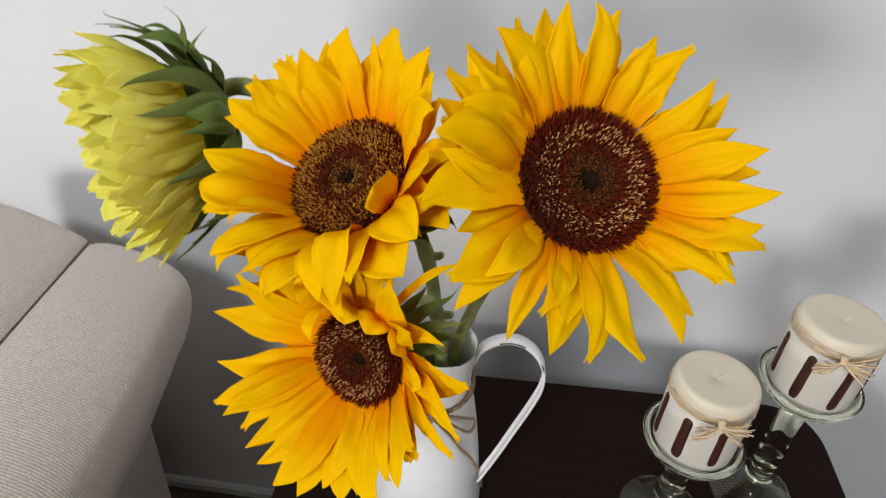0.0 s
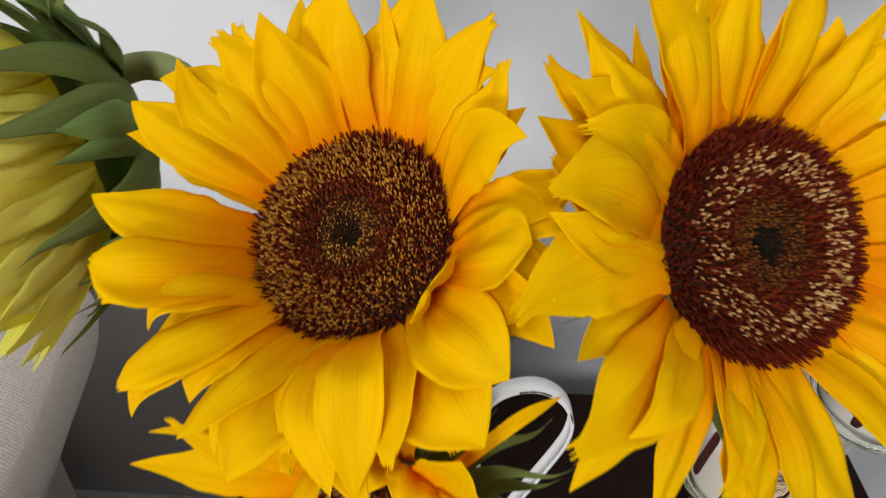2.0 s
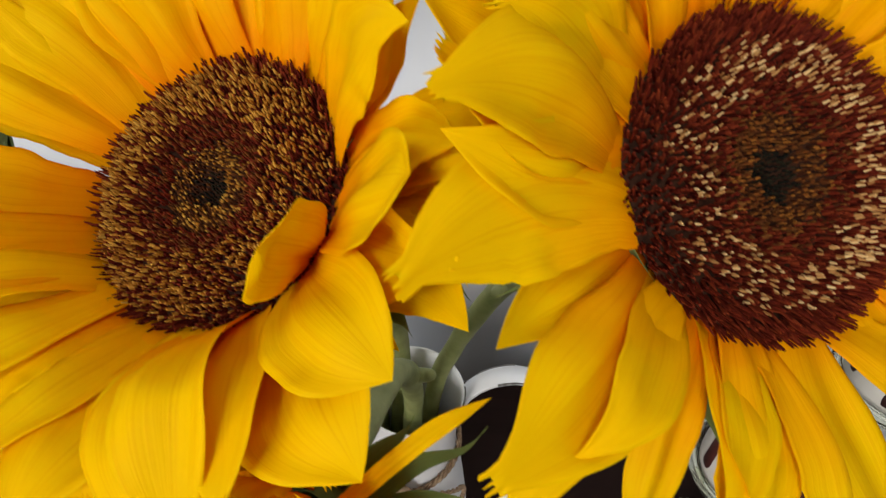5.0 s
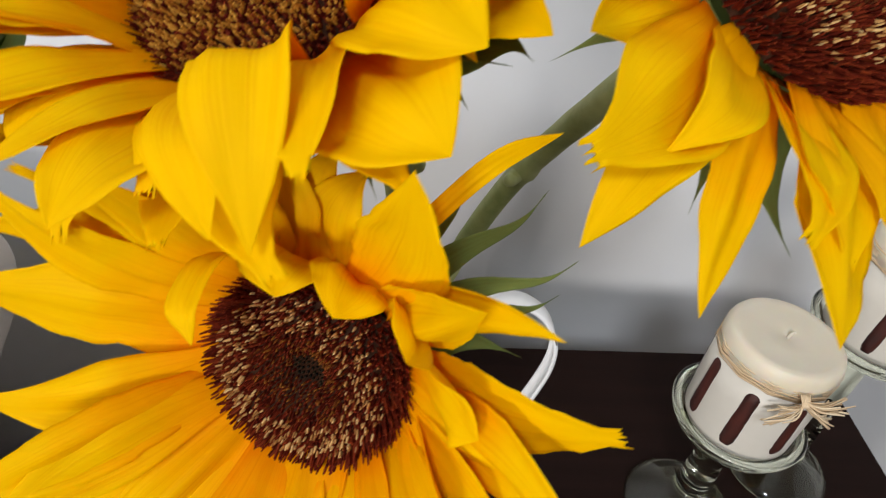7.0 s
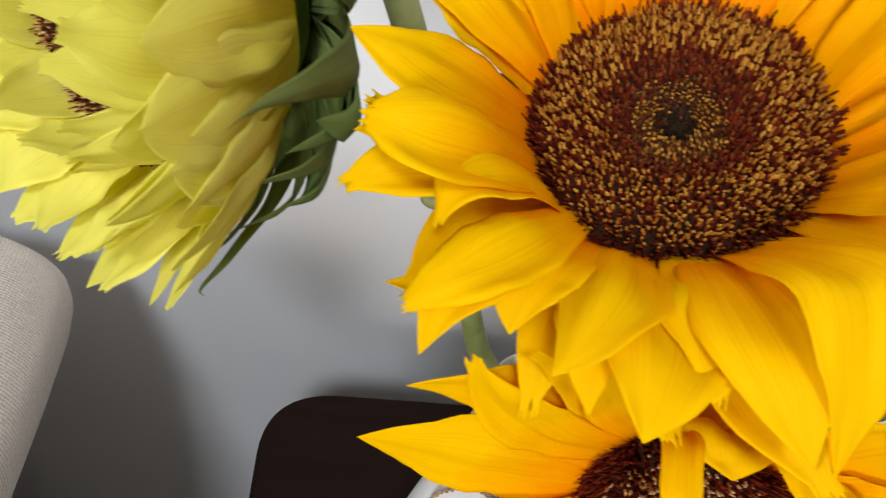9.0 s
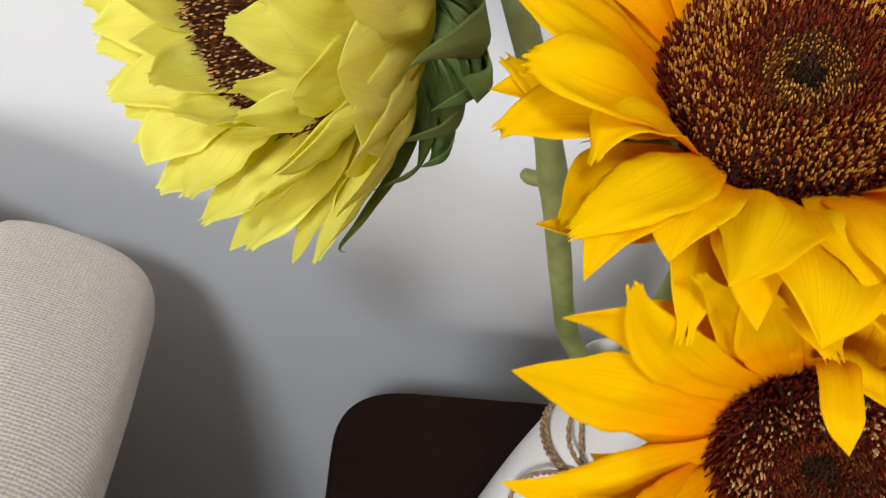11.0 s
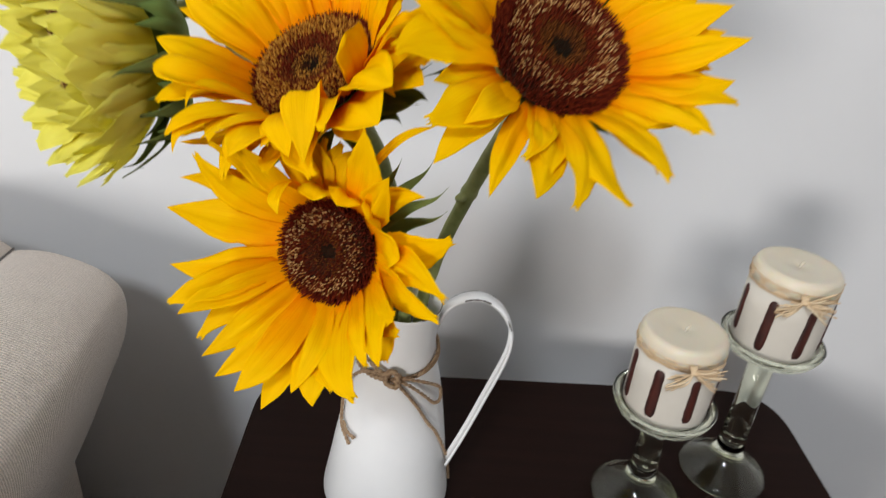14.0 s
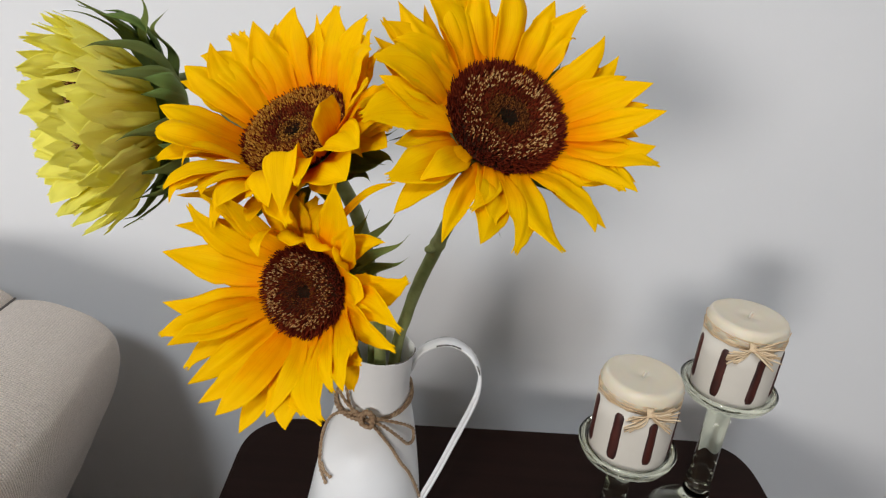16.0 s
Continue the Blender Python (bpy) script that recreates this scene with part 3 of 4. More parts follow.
def candle(at, radius, height, bow_az, bark_az, seed):
    rng = random.Random(seed)
    root = new("pillar_candle")
    root.location = at
    tagged(root, "ivory pillar candle with bark strips and a raffia bow", "candle", "candles on the table")
    R, H = radius, height
    lathe("wax_body", [(0, 0), (R * 0.975, 0), (R * 0.985, 0.002), (R, H * 0.5), (R, H - 0.0165), (0, H - 0.0163)], M_WAX_SIDE, root, "white wax sides", 72)
    lathe("wax_top", [(0, H - 0.0160), (R * 1.004, H - 0.0162), (R * 1.006, H - 0.008), (R * 0.985, H - 0.004), (R * 0.945, H - 0.0012), (R * 0.89, H), (R * 0.80, H - 0.0004), (R * 0.4, H - 0.0010), (R * 0.12, H - 0.0013), (R * 0.07, H - 0.0022), (0, H - 0.0026)], M_WAX, root, "ivory wax top with a soft rim", 72)
    tube("wick", smooth_path([(0, 0, H - 0.006), (0.0003, 0, H - 0.001), (0.0012, -0.0004, H + 0.0024), (0.0024, -0.001, H + 0.0032)], 10), [0.0009] * 9 + [0.0005], M_WICK, root, "short unlit cotton wick", 8)
    for k in range(7):
        a = bark_az + 51.4 * k + rng.uniform(-3, 3)
        lean = rng.uniform(-2, 2)
        z0, z1 = 0.007 + rng.uniform(-0.002, 0.002), 0.054 + rng.uniform(-0.003, 0.003)
        half = rng.uniform(0.0045, 0.0053)
        verts, faces, uvs = [], [], []
        nz, nx = 12, 6
        for i in range(nz + 1):
            s = i / nz
            z = z0 + (z1 - z0) * s
            w = half * (1 - 0.14 * (abs(2 * s - 1)) ** 12) + 0.0003 * noise.noise((seed, k, s * 5))
            for j in range(nx + 1):
                u = 2 * j / nx - 1
                aa = radians(a + lean * s) + (u * w) / R
                rr = R + 0.0011 - 0.0018 * abs(u) ** 4 - 0.0012 * (abs(2 * s - 1)) ** 14 + 0.00025 * noise.noise((u * 3, s * 9, k))
                verts.append((rr * math.cos(aa), rr * math.sin(aa), z))
        for i in range(nz):
            for j in range(nx):
                b = i * (nx + 1) + j
                faces.append((b, b + 1, b + nx + 2, b + nx + 1))
        link_mesh("bark_strip", verts, faces, M_BARK, root)
    raffia_bow(root, bow_az, H - 0.0135, R, seed)
    return root


def holder(at, height, seed):
    root = new("candle_holder")
    root.location = at
    tagged(root, "clear glass candle holder with a round foot and dish", "candle holder", "glass holders on the table")
    H = height
    s0 = H - 0.012
    stem_top, foot_top = s0 - 0.006, 0.030
    foot = [(0, 0.0245), (0.009, 0.0232), (0.0165, 0.0180), (0.026, 0.0105), (0.0345, 0.0045), (0.0385, 0.0008), (0.0405, 0.0), (0.0418, 0.0018), (0.0410, 0.0040), (0.0362, 0.0075), (0.0275, 0.0138), (0.0185, 0.0214), (0.0140, 0.0280)]
    f1 = foot_top + 0.0021
    stem_part = [(0.0118, f1), (0.0136, f1 + 0.0040), (0.0124, f1 + 0.0075), (0.0110, 0.5 * (f1 + stem_top)), (0.0116, stem_top - 0.0095), (0.0145, stem_top - 0.0045), (0.0152, stem_top - 0.0015), (0.0150, stem_top + 0.0012)]
    dish = [(0.0185, stem_top + 0.0042), (0.030, s0 + 0.001), (0.039, s0 + 0.005), (0.0428, s0 + 0.012), (0.0440, s0 + 0.0165), (0.0432, s0 + 0.0175), (0.0418, s0 + 0.0165), (0.0395, s0 + 0.0130), (0.0365, s0 + 0.0120), (0, s0 + 0.0120)]
    lathe("foot", foot + stem_part[:1], M_GLASS, root, "hollow clear glass foot", 80)
    lathe("stem", stem_part, M_GLASS, root, "solid clear glass stem with a bead at each end", 80)
    lathe("dish", stem_part[-1:] + dish, M_GLASS, root, "shallow clear glass dish", 80)
    return root


for at, z_top, bow_az, bark_az, seed in (((0.2193, 0.4035), 0.7068, -94, -128, 3), ((0.3165, 0.4440), 0.7525, -104, -134, 8)):
    tall = 0.0778
    h = z_top - tall - TABLE_Z - 0.0003
    holder((*at, TABLE_Z + 0.0002), h, seed)
    candle((*at, TABLE_Z + 0.0002 + h + 0.0001), 0.0353, tall, bow_az, bark_az, seed)


# ---- sunflowers ----
def head_frame(c, n):
    n = Vector(n).normalized()
    u = Vector((0, 0, 1)).cross(n).normalized()
    v = n.cross(u)
    m = Matrix((u, v, n)).transposed().to_4x4()
    m.translation = Vector(c)
    return m


def blade(name, root, frame_m, spine, width, mat, rng, ns=20, nw=8, cup=0.18, ridge=0.0, shape=0.62, foot=0.35, twist=0.0, thick=0.00022, ragged=0.0, point=1.75, torn=0.0, pleat=0.0):
    """One petal or bract: spine(s) gives (out, along the rim, up) in the head's frame and the blade's flat runs along the rim.
    It is a closed shell with two faces."""
    cs = [Vector(spine(i / ns)) for i in range(ns + 1)]
    top, uvs = [], []
    ph, ph2 = rng.uniform(0, 6.28), rng.uniform(0, 6.28)
    nk = rng.uniform(0, 100)
    widest = max((1 - k / 40) ** shape * (foot + 1.9 * k / 40) for k in range(40))
    for i in range(ns + 1):
        s = i / ns
        d = (cs[min(i + 1, ns)] - cs[max(i - 1, 0)]).normalized()
        side = Vector((0, 1, 0))
        side = (side - d * side.dot(d)).normalized()
        nrm = d.cross(side)
        tw = twist * s
        a, b = side * math.cos(tw) + nrm * math.sin(tw), nrm * math.cos(tw) - side * math.sin(tw)
        if shape > 1.5:
            f = ((1 - s) ** shape * (foot + 1.9 * s) if s < 1 else 0.0) / widest
        else:
            peak = 0.42 + 0.4 * (1.15 - shape)
            f = 0.5 + 0.5 * math.sin(math.pi / 2 * s / peak) if s < peak else 1 - ((s - peak) / (1 - peak)) ** point
        half = 0.5 * width * f
        if torn and s > 0.75:
            half = max(half, 0.11 * width)
        half *= 1 + 0.10 * noise.noise((nk, s * 4.0, 0.3)) + ragged * noise.noise((nk, s * 17.0, 4.0))
        for j in range(nw + 1):
            x = 2 * j / nw - 1
            up = -cup * half * (1 - x * x) + ridge * half * math.cos(x * 4.4 + ph * 0.3) * math.sin(math.pi * min(1, s * 1.15))
            up += pleat * half * (0.6 * math.cos(x * 7.5 + ph) + 0.4 * math.cos(x * 12.5 + ph2)) * math.sin(math.pi * min(1, 0.12 + s * 0.95))
            ripple = 0.0014 * noise.noise((nk + x * 1.2, s * 3.2, 9.0)) * min(1, 3 * s) + 0.0011 * x * x * noise.noise((nk * 1.7, s * 6.5, 3.0 + (x > 0) * 5)) * min(1, 2 * s)
            up += ripple * min(1.0, half / 0.006)
            off = half * x * (1 + 0.09 * noise.noise((nk, s * 5, 2.0 + (x > 0) * 3)))
            back = torn * abs(noise.noise((nk * 3.0, j * 1.37, 7.0))) if i == ns else 0.0     # a torn, toothed end
            top.append(cs[i] + a * off + b * up - d * back)
            uvs.append((0.5 + 0.5 * x, s))
    n = len(top)
    row = nw + 1
    verts = [frame_m @ p for p in top]
    # lower skin a hair below the upper one
    low = []
    for i in range(ns + 1):
        for j in range(row):
            p = top[i * row + j]
            q1 = top[min(i + 1, ns) * row + j] - top[max(i - 1, 0) * row + j]
            q2 = top[i * row + min(j + 1, nw)] - top[i * row + max(j - 1, 0)]
            nn = q1.cross(q2)
            edge = 0.15 if j in (0, nw) else 1.0
            low.append(frame_m @ (p + (nn.normalized() * thick * edge if nn.length > 1e-12 else Vector((0, 0, 0)))))
    verts += low
    uvs += uvs
    faces = []
    for i in range(ns):
        for j in range(nw):
            b = i * row + j
            faces.append((b, b + row, b + row + 1, b + 1))
            faces.append((n + b, n + b + 1, n + b + row + 1, n + b + row))
        for j in (0, nw):
            b = i * row + j
            faces.append((b, b + row, n + b + row, n + b) if j == nw else (b, n + b, n + b + row, b + row))
    return link_mesh(name, verts, faces, mat, root, "", uvs)


def ray_petal(root, head, theta, reach, lift, r0, h0, width, mat, rng, arch=0.004, curl=0.0, sway=0.0, **kw):
    m = head @ pose(0, 0, 0, 0, 0, theta)

    def spine(s):
        return (r0 + (reach - r0) * s, sway * 4 * s * (1 - s), h0 + (lift - h0) * s + arch * 4 * s * (1 - s) + curl * 2 * (s ** 4 - s))

    return blade("petal", root, m, spine, width, mat, rng, **kw)


def bent_petal(root, head, turns, width, mat, rng, name="petal", **kw):
    """A petal whose spine runs through (direction, reach, lift) points in degrees and millimetres."""
    t0 = turns[0][0]
    pts = [(r * math.cos(radians(t - t0)) / 1000, r * math.sin(radians(t - t0)) / 1000, h / 1000) for t, r, h in turns]
    fine = smooth_path(pts, 201)
    return blade(name, root, head @ pose(0, 0, 0, 0, 0, t0), lambda s: fine[int(s * 200)], width, mat, rng, **kw)


def long_bract(root, head, radius, theta, reach, lift, width, rng, light=False):
    r = radius * 1000
    turns = [(theta, r * 0.8, -9), (theta + rng.uniform(-2, 2), r * 0.8 + (reach - r * 0.8) * 0.45, -14 + 0.3 * (lift + 14)), (theta + rng.uniform(-3, 3), r * 0.8 + (reach - r * 0.8) * 0.8, -12 + 0.75 * (lift + 12)), (theta, reach, lift)]
    bent_petal(root, head, turns, width, M_BRACT_LIGHT if light else M_BRACT, rng, "bract", ns=18, nw=6, cup=0.3, shape=2.5, foot=0.9, twist=rng.uniform(-0.6, 0.6), thick=0.0003)


def florets(root, head, radius, count, crown, zones, seed):
    """Disc florets on a golden-angle spiral. zones: (from, to, body, tip, length, tip share, thickness, lean)."""
    rng = random.Random(seed)
    bins = {}
    for k in range(count):
        q = math.sqrt((k + 0.5) / count)
        t = k * 2.399963 + rng.uniform(-0.05, 0.05)
        for z in zones:
            if q < z[1] + rng.uniform(-0.055, 0.045) or z is zones[-1]:
                break
        lo, hi, body, tip, length, share, thick, lean = z
        r = radius * q
        base = Vector((r * math.cos(t), r * math.sin(t), crown(q)))
        out = Vector((math.cos(t), math.sin(t), 0))
        d = (Vector((0, 0, 1)) + out * (lean + rng.uniform(-0.22, 0.22)) + Vector((-out.y, out.x, 0)) * rng.uniform(-0.25, 0.25)).normalized()
        ln = 0.85 * length * rng.uniform(0.7, 1.25)
        a = d.cross(Vector((0.3, 0.8, 0.1))).normalized()
        b = d.cross(a)
        w = 0.70 * thick * rng.uniform(0.8, 1.2)
        for mat, s0, s1, w0, w1 in ((body, 0.0, 1.0, 1.0, 0.62),) + (((tip, 0.84, 1.36, 0.80, 0.46),) if rng.random() < share else ()):
            verts, faces = bins.setdefault(mat.name, ([], []))
            o = len(verts)
            for s, ww in ((s0, w0), ((s0 + s1) / 2, (w0 + w1) * 0.55), (s1, w1)):
                c = base + d * (ln * s)
                verts.extend(head @ (c + (a * math.cos(x) + b * math.sin(x)) * w * ww) for x in (0, 1.571, 3.1416, 4.712))
            for i in (0, 4):
                for j in range(4):
                    faces.append((o + i + j, o + i + (j + 1) % 4, o + i + 4 + (j + 1) % 4, o + i + 4 + j))
            faces.append((o + 8, o + 9, o + 10, o + 11))
    for key, (verts, faces) in bins.items():
        ob = link_mesh("floret_mass", verts, faces, bpy.data.materials[key], root, "", None, False)
        tagged(ob, "massed tiny florets of the disc", kind="stuff")


def dome(root, head, radius, crown, back):
    """The dark disc under the florets and the green cup behind it."""
    steps, rings = 48, 10
    verts, faces = [], []
    for i in range(rings + 1):
        q = i / rings
        for k in range(steps):
            t = 2 * math.pi * k / steps
            verts.append(head @ Vector((radius * q * math.cos(t), radius * q * math.sin(t), crown(q))))
    for i in range(rings):
        for k in range(steps):
            j = (k + 1) % steps
            faces.append((i * steps + k, (i + 1) * steps + k, (i + 1) * steps + j, i * steps + j))
    link_mesh("disc", verts, faces, M_DISC, root, "dark seed disc")
    verts, faces = [], []
    for i in range(rings + 1):
        q = i / rings
        r = radius * 0.97 * math.cos(q * math.pi / 2) ** 0.8 + 0.0055 * q
        for k in range(steps):
            t = 2 * math.pi * k / steps
            verts.append(head @ Vector((r * math.cos(t), r * math.sin(t), -0.0045 - back * math.sin(q * math.pi / 2))))
    for i in range(rings):
        for k in range(steps):
            j = (k + 1) % steps
            faces.append((i * steps + k, i * steps + j, (i + 1) * steps + j, (i + 1) * steps + k))
    link_mesh("receptacle", verts, faces, M_BRACT, root, "green cup behind the disc")


def bracts(root, head, radius, count, rng, back, reach, light=0.2, curl=0.012):
    for k in range(count):
        th = 360 * k / count + rng.uniform(-8, 8)
        row = k % 2
        rr = reach * rng.uniform(0.8, 1.15)
        m = head @ pose(0, 0, 0, 0, 0, th)
        c, sw = rng.uniform(-0.4, 1.3) * curl, rng.uniform(-0.010, 0.010)

        def spine(s, rr=rr, c=c, sw=sw, row=row):
            return (radius * (0.78 + 0.12 * row) + (rr - radius * 0.8) * s, sw * s * s, -0.006 - 0.004 * row - back * 0.2 - 0.012 * s * (1 - s) - c * s ** 3)

        blade("bract", root, m, spine, 0.62 * radius * rng.uniform(0.75, 1.05), M_BRACT_LIGHT if rng.random() < light else M_BRACT, rng, 16, 6, 0.25, 0.05, 2.4, 0.9, rng.uniform(-0.8, 0.8), 0.0003)


def stem(root, pts, r0, r1, knots=()):
    path = smooth_path(pts, 60)
    radii = [r0 + (r1 - r0) * i / 59 + 0.0003 * noise.noise((i * 0.35, r0 * 1000, 1)) for i in range(60)]
    for at, size, way in knots:
        for i in range(60):
            radii[i] += size * math.exp(-((i / 59 - at) / 0.018) ** 2)
    ob = tube("stem", path, radii, M_STEM, root, "thick rough green stem", 16)
    for at, size, way in knots:
        i = int(at * 59)
        d = (path[i + 1] - path[i]).normalized()
        s = Vector(way)
        s = (d * s.dot(d) - s).normalized()
        tube("leaf_scar", smooth_path([path[i], path[i] - s * (radii[i] + 0.002), path[i] - s * (radii[i] + 0.0055) + d * 0.003], 8), [0.0036, 0.0035, 0.0034, 0.0033, 0.0031, 0.0029, 0.0026, 0.0018], M_STEM, ob, "cut leaf joint", 8)


def sunflower(c, n, radius, petals, crown, zones, count, label, seed, stem_pts, knots, widths=(0.0145, 0.021), behind=16, behind_reach=0.072, behind_lift=0.006, back=0.018, bract_reach=0.058, bent=(), tips=(), crowded=None, arch=(0.002, 0.007)):
    rng = random.Random(seed)
    root = new("sunflower")
    root.location = stem_pts[0]
    tagged(root, label, "sunflower", "sunflowers in the pitcher")
    shift = Matrix.Translation(-Vector(stem_pts[0]))
    head = shift @ head_frame(c, n)
    dome(root, head, radius, crown, back)
    florets(root, head, radius, count, crown, zones, seed)
    for i, (theta, reach, lift, *more) in enumerate(petals):
        w = (more[0] if more else 1.0) * rng.uniform(*widths)
        ray_petal(root, head, theta, reach / 1000, lift / 1000, radius * rng.uniform(0.90, 0.97), -0.002 - 0.003 * (i % 2), w, M_PETAL, rng, rng.uniform(*arch) * (1.0 if math.sin(radians(theta)) < -0.2 else 0.25), rng.uniform(-0.004, 0.003), rng.uniform(-0.008, 0.008),
                  ns=24, nw=14, pleat=rng.uniform(0.02, 0.06), ridge=rng.uniform(0.06, 0.24), cup=rng.uniform(-0.10, 0.12), twist=rng.uniform(-0.25, 0.25), ragged=rng.choice((0, 0.04, 0.09)), shape=rng.uniform(0.75, 1.15), point=rng.uniform(1.15, 1.7), torn=rng.choice((0, 0, 0.007)))
    for k in range(behind):
        theta = 360 * (k + 0.5) / behind + rng.uniform(-8, 8)
        if crowded and crowded[0] < (theta + 180) % 360 - 180 < crowded[1]:     # the head above leaves no room here
            continue
        ray_petal(root, head, theta, behind_reach * rng.uniform(0.88, 1.04), behind_lift + rng.uniform(-0.006, 0.006), radius * 0.88, -0.007, rng.uniform(*widths), M_PETAL, rng, 0.002, rng.uniform(-0.010, 0.003), rng.uniform(-0.009, 0.009),
                  ns=22, nw=12, pleat=rng.uniform(0.02, 0.05), ridge=rng.uniform(0.05, 0.2), cup=0.2, twist=rng.uniform(-0.6, 0.6), shape=rng.uniform(0.75, 1.1), point=rng.uniform(1.15, 1.7), torn=rng.choice((0, 0, 0.010)))
    for turns, w, point in bent:
        bent_petal(root, head, turns, w, M_PETAL, rng, ns=26, nw=14, ridge=0.10, cup=0.15, shape=0.8, point=point, twist=rng.uniform(-0.2, 0.2), pleat=0.05)
    for theta, reach, lift, w in tips:
        long_bract(root, head, radius, theta, reach, lift, w, rng, lift > 8.5)
    bracts(root, head, radius, 18, rng, back, bract_reach)
    stem(root, [Vector(p) - Vector(stem_pts[0]) for p in stem_pts], 0.0048, 0.0054, knots)
    return root


def crown_a(q):
    return 0.0035 - 0.0050 * max(0, 1 - q / 0.45) ** 1.4 - 0.0045 * max(0, q - 0.75) / 0.25


def crown_b(q):
    return 0.0045 - 0.0062 * max(0, 1 - q / 0.45) ** 0.9 + 0.0016 * math.exp(-((q - 0.20) / 0.07) ** 2) - 0.0050 * max(0, q - 0.7) / 0.3


def crown_c(q):
    return 0.0045 - 0.0105 * max(0, 1 - q / 0.45) ** 1.6 - 0.0050 * max(0, q - 0.72) / 0.28


ZONES_A = [(0, 0.18, M_FL_BLACK, M_FL_BLACK, 0.0014, 0.3, 0.0005, 0.0), (0.18, 0.38, M_FL_BROWN, M_FL_RUST, 0.0020, 0.60, 0.0005, -0.1), (0.38, 0.52, M_FL_DARK, M_FL_BROWN, 0.0028, 0.3, 0.0006, 0.0),
           (0.52, 0.82, M_FL_DARK, M_FL_CREAM, 0.0034, 0.40, 0.0006, 0.22), (0.82, 1.0, M_FL_DARK, M_FL_DARK, 0.0046, 0.8, 0.0006, 0.55)]
ZONES_B = [(0, 0.13, M_FL_BLACK, M_FL_BLACK, 0.0012, 0.3, 0.0005, 0.0), (0.13, 0.34, M_FL_BROWN, M_FL_GOLD, 0.0015, 0.48, 0.0005, -0.3), (0.34, 0.50, M_FL_DARK, M_FL_TAN, 0.0024, 0.40, 0.0006, 0.0),
           (0.50, 0.93, M_FL_DARK, M_FL_GOLD, 0.0032, 0.60, 0.0006, 0.18), (0.93, 1.0, M_FL_DARK, M_FL_DARK, 0.0040, 0.35, 0.0006, 0.5)]
ZONES_PALE = [(0, 0.9, M_FL_BROWN, M_FL_CREAM, 0.0022, 0.6, 0.0006, 0.0), (0.9, 1.0, M_FL_DARK, M_FL_TAN, 0.0034, 0.4, 0.0006, 0.3)]
ZONES_C = [(0, 0.17, M_FL_BLACK, M_FL_BLACK, 0.0009, 0.2, 0.0005, 0.0), (0.16, 0.38, M_FL_DARK, M_FL_RUST, 0.0017, 0.45, 0.0005, -0.1), (0.38, 0.50, M_FL_DARK, M_FL_RUST, 0.0024, 0.4, 0.0005, 0.0),
           (0.50, 0.84, M_FL_DARK, M_FL_CREAM, 0.0032, 0.45, 0.0006, 0.22), (0.84, 1.0, M_FL_DARK, M_FL_DARK, 0.0042, 0.8, 0.0006, 0.55)]

# ray petals: direction round the disc in degrees, reach and lift of the tip in millimetres, sometimes a width factor
FIRST_HALF_A = [(1, 74, 37, 1.05), (-6, 74, 29, 1.05), (-16, 74, 44, 0.95), (-24, 79, 27, 1.0), (-30, 85, 24, 1.0), (-40, 78, 18, 1.0), (-47, 80, 24, 1.1),
    (-52, 74, 24), (-59, 83, 5, 0.95), (-77, 84, 29, 1.05), (-86, 88, 18, 1.1), (-103, 88, 13, 1.15), (-115, 88, 15, 1.15), (-125, 88, -2, 0.7),
    (-143, 92, -2, 1.05), (-152, 89, 11, 1.2), (-175, 87, 9, 1.45)]
SECOND_HALF_A = [(165, 81, 20, 1.3), (158, 80, 17, 1.2), (151, 84, 12, 1.25), (145, 82, 17, 1.2), (140, 87, 8, 1.2), (134, 83, 15, 1.2), (129, 88, 8, 1.1),
    (123, 82, 22), (114, 82, 20), (105, 80, 24, 1.1), (96, 81, 24, 1.1), (87, 79, 26, 1.1), (78, 77, 26, 1.1), (62, 71, 25, 0.9), (48, 71, 33, 1.35),
    (26, 88, 10, 1.05), (34, 74, 24, 1.0), (13, 74, 20, 0.95)]
PETALS_A = FIRST_HALF_A + SECOND_HALF_A
FIRST_HALF_B = [(-178, 69, 39, 0.9), (-170, 67, 36, 1.15), (-152, 69, 38, 1.2), (-134, 67, 38, 1.15), (-129, 77, 24, 1.2), (-114, 62, 24), (-106, 77, 27, 1.05),
    (-100, 80, 23), (-92, 66, 20), (-82, 71, 34, 1.15), (-76, 73, 22), (-69, 76, 30, 1.25), (-60, 68, 24, 1.1), (-45, 84, 14, 1.1), (-36, 76, 28, 1.2),
    (2, 76, 10)]
SECOND_HALF_B = [(9, 74, 23, 1.2), (20, 72, 8), (29, 66, 16), (36, 70, 12), (42, 64, 35, 1.1), (56, 66, 22), (68, 68, 27, 1.3), (78, 76, 26, 1.15),
    (98, 78, 28, 1.65), (110, 74, 25, 0.7), (118, 73, 33, 1.25), (132, 75, 25, 1.0), (138, 60, 41, 1.3), (147, 66, 36, 1.1), (154, 64, 39, 1.35),
    (165, 61, 43, 1.2), (173, 66, 38, 1.1)]
PETALS_B = FIRST_HALF_B + SECOND_HALF_B
FIRST_HALF_C = [(-164, 74, 28, 1.15), (-150, 67, 43, 1.05), (-144, 62, 45), (-132, 71, 31), (-125, 70, 37, 1.1), (-117, 76, 33, 1.2), (-104, 68, 42, 1.2),
    (-96, 78, 30, 1.2), (-84, 64, 30), (-75, 70, 28, 1.35), (-63, 62, 30), (-53, 69, 32, 1.4), (-42, 58, 30), (-33, 61, 37, 1.5), (-20, 58, 28, 1.2),
    (-9, 55, 36, 1.25)]
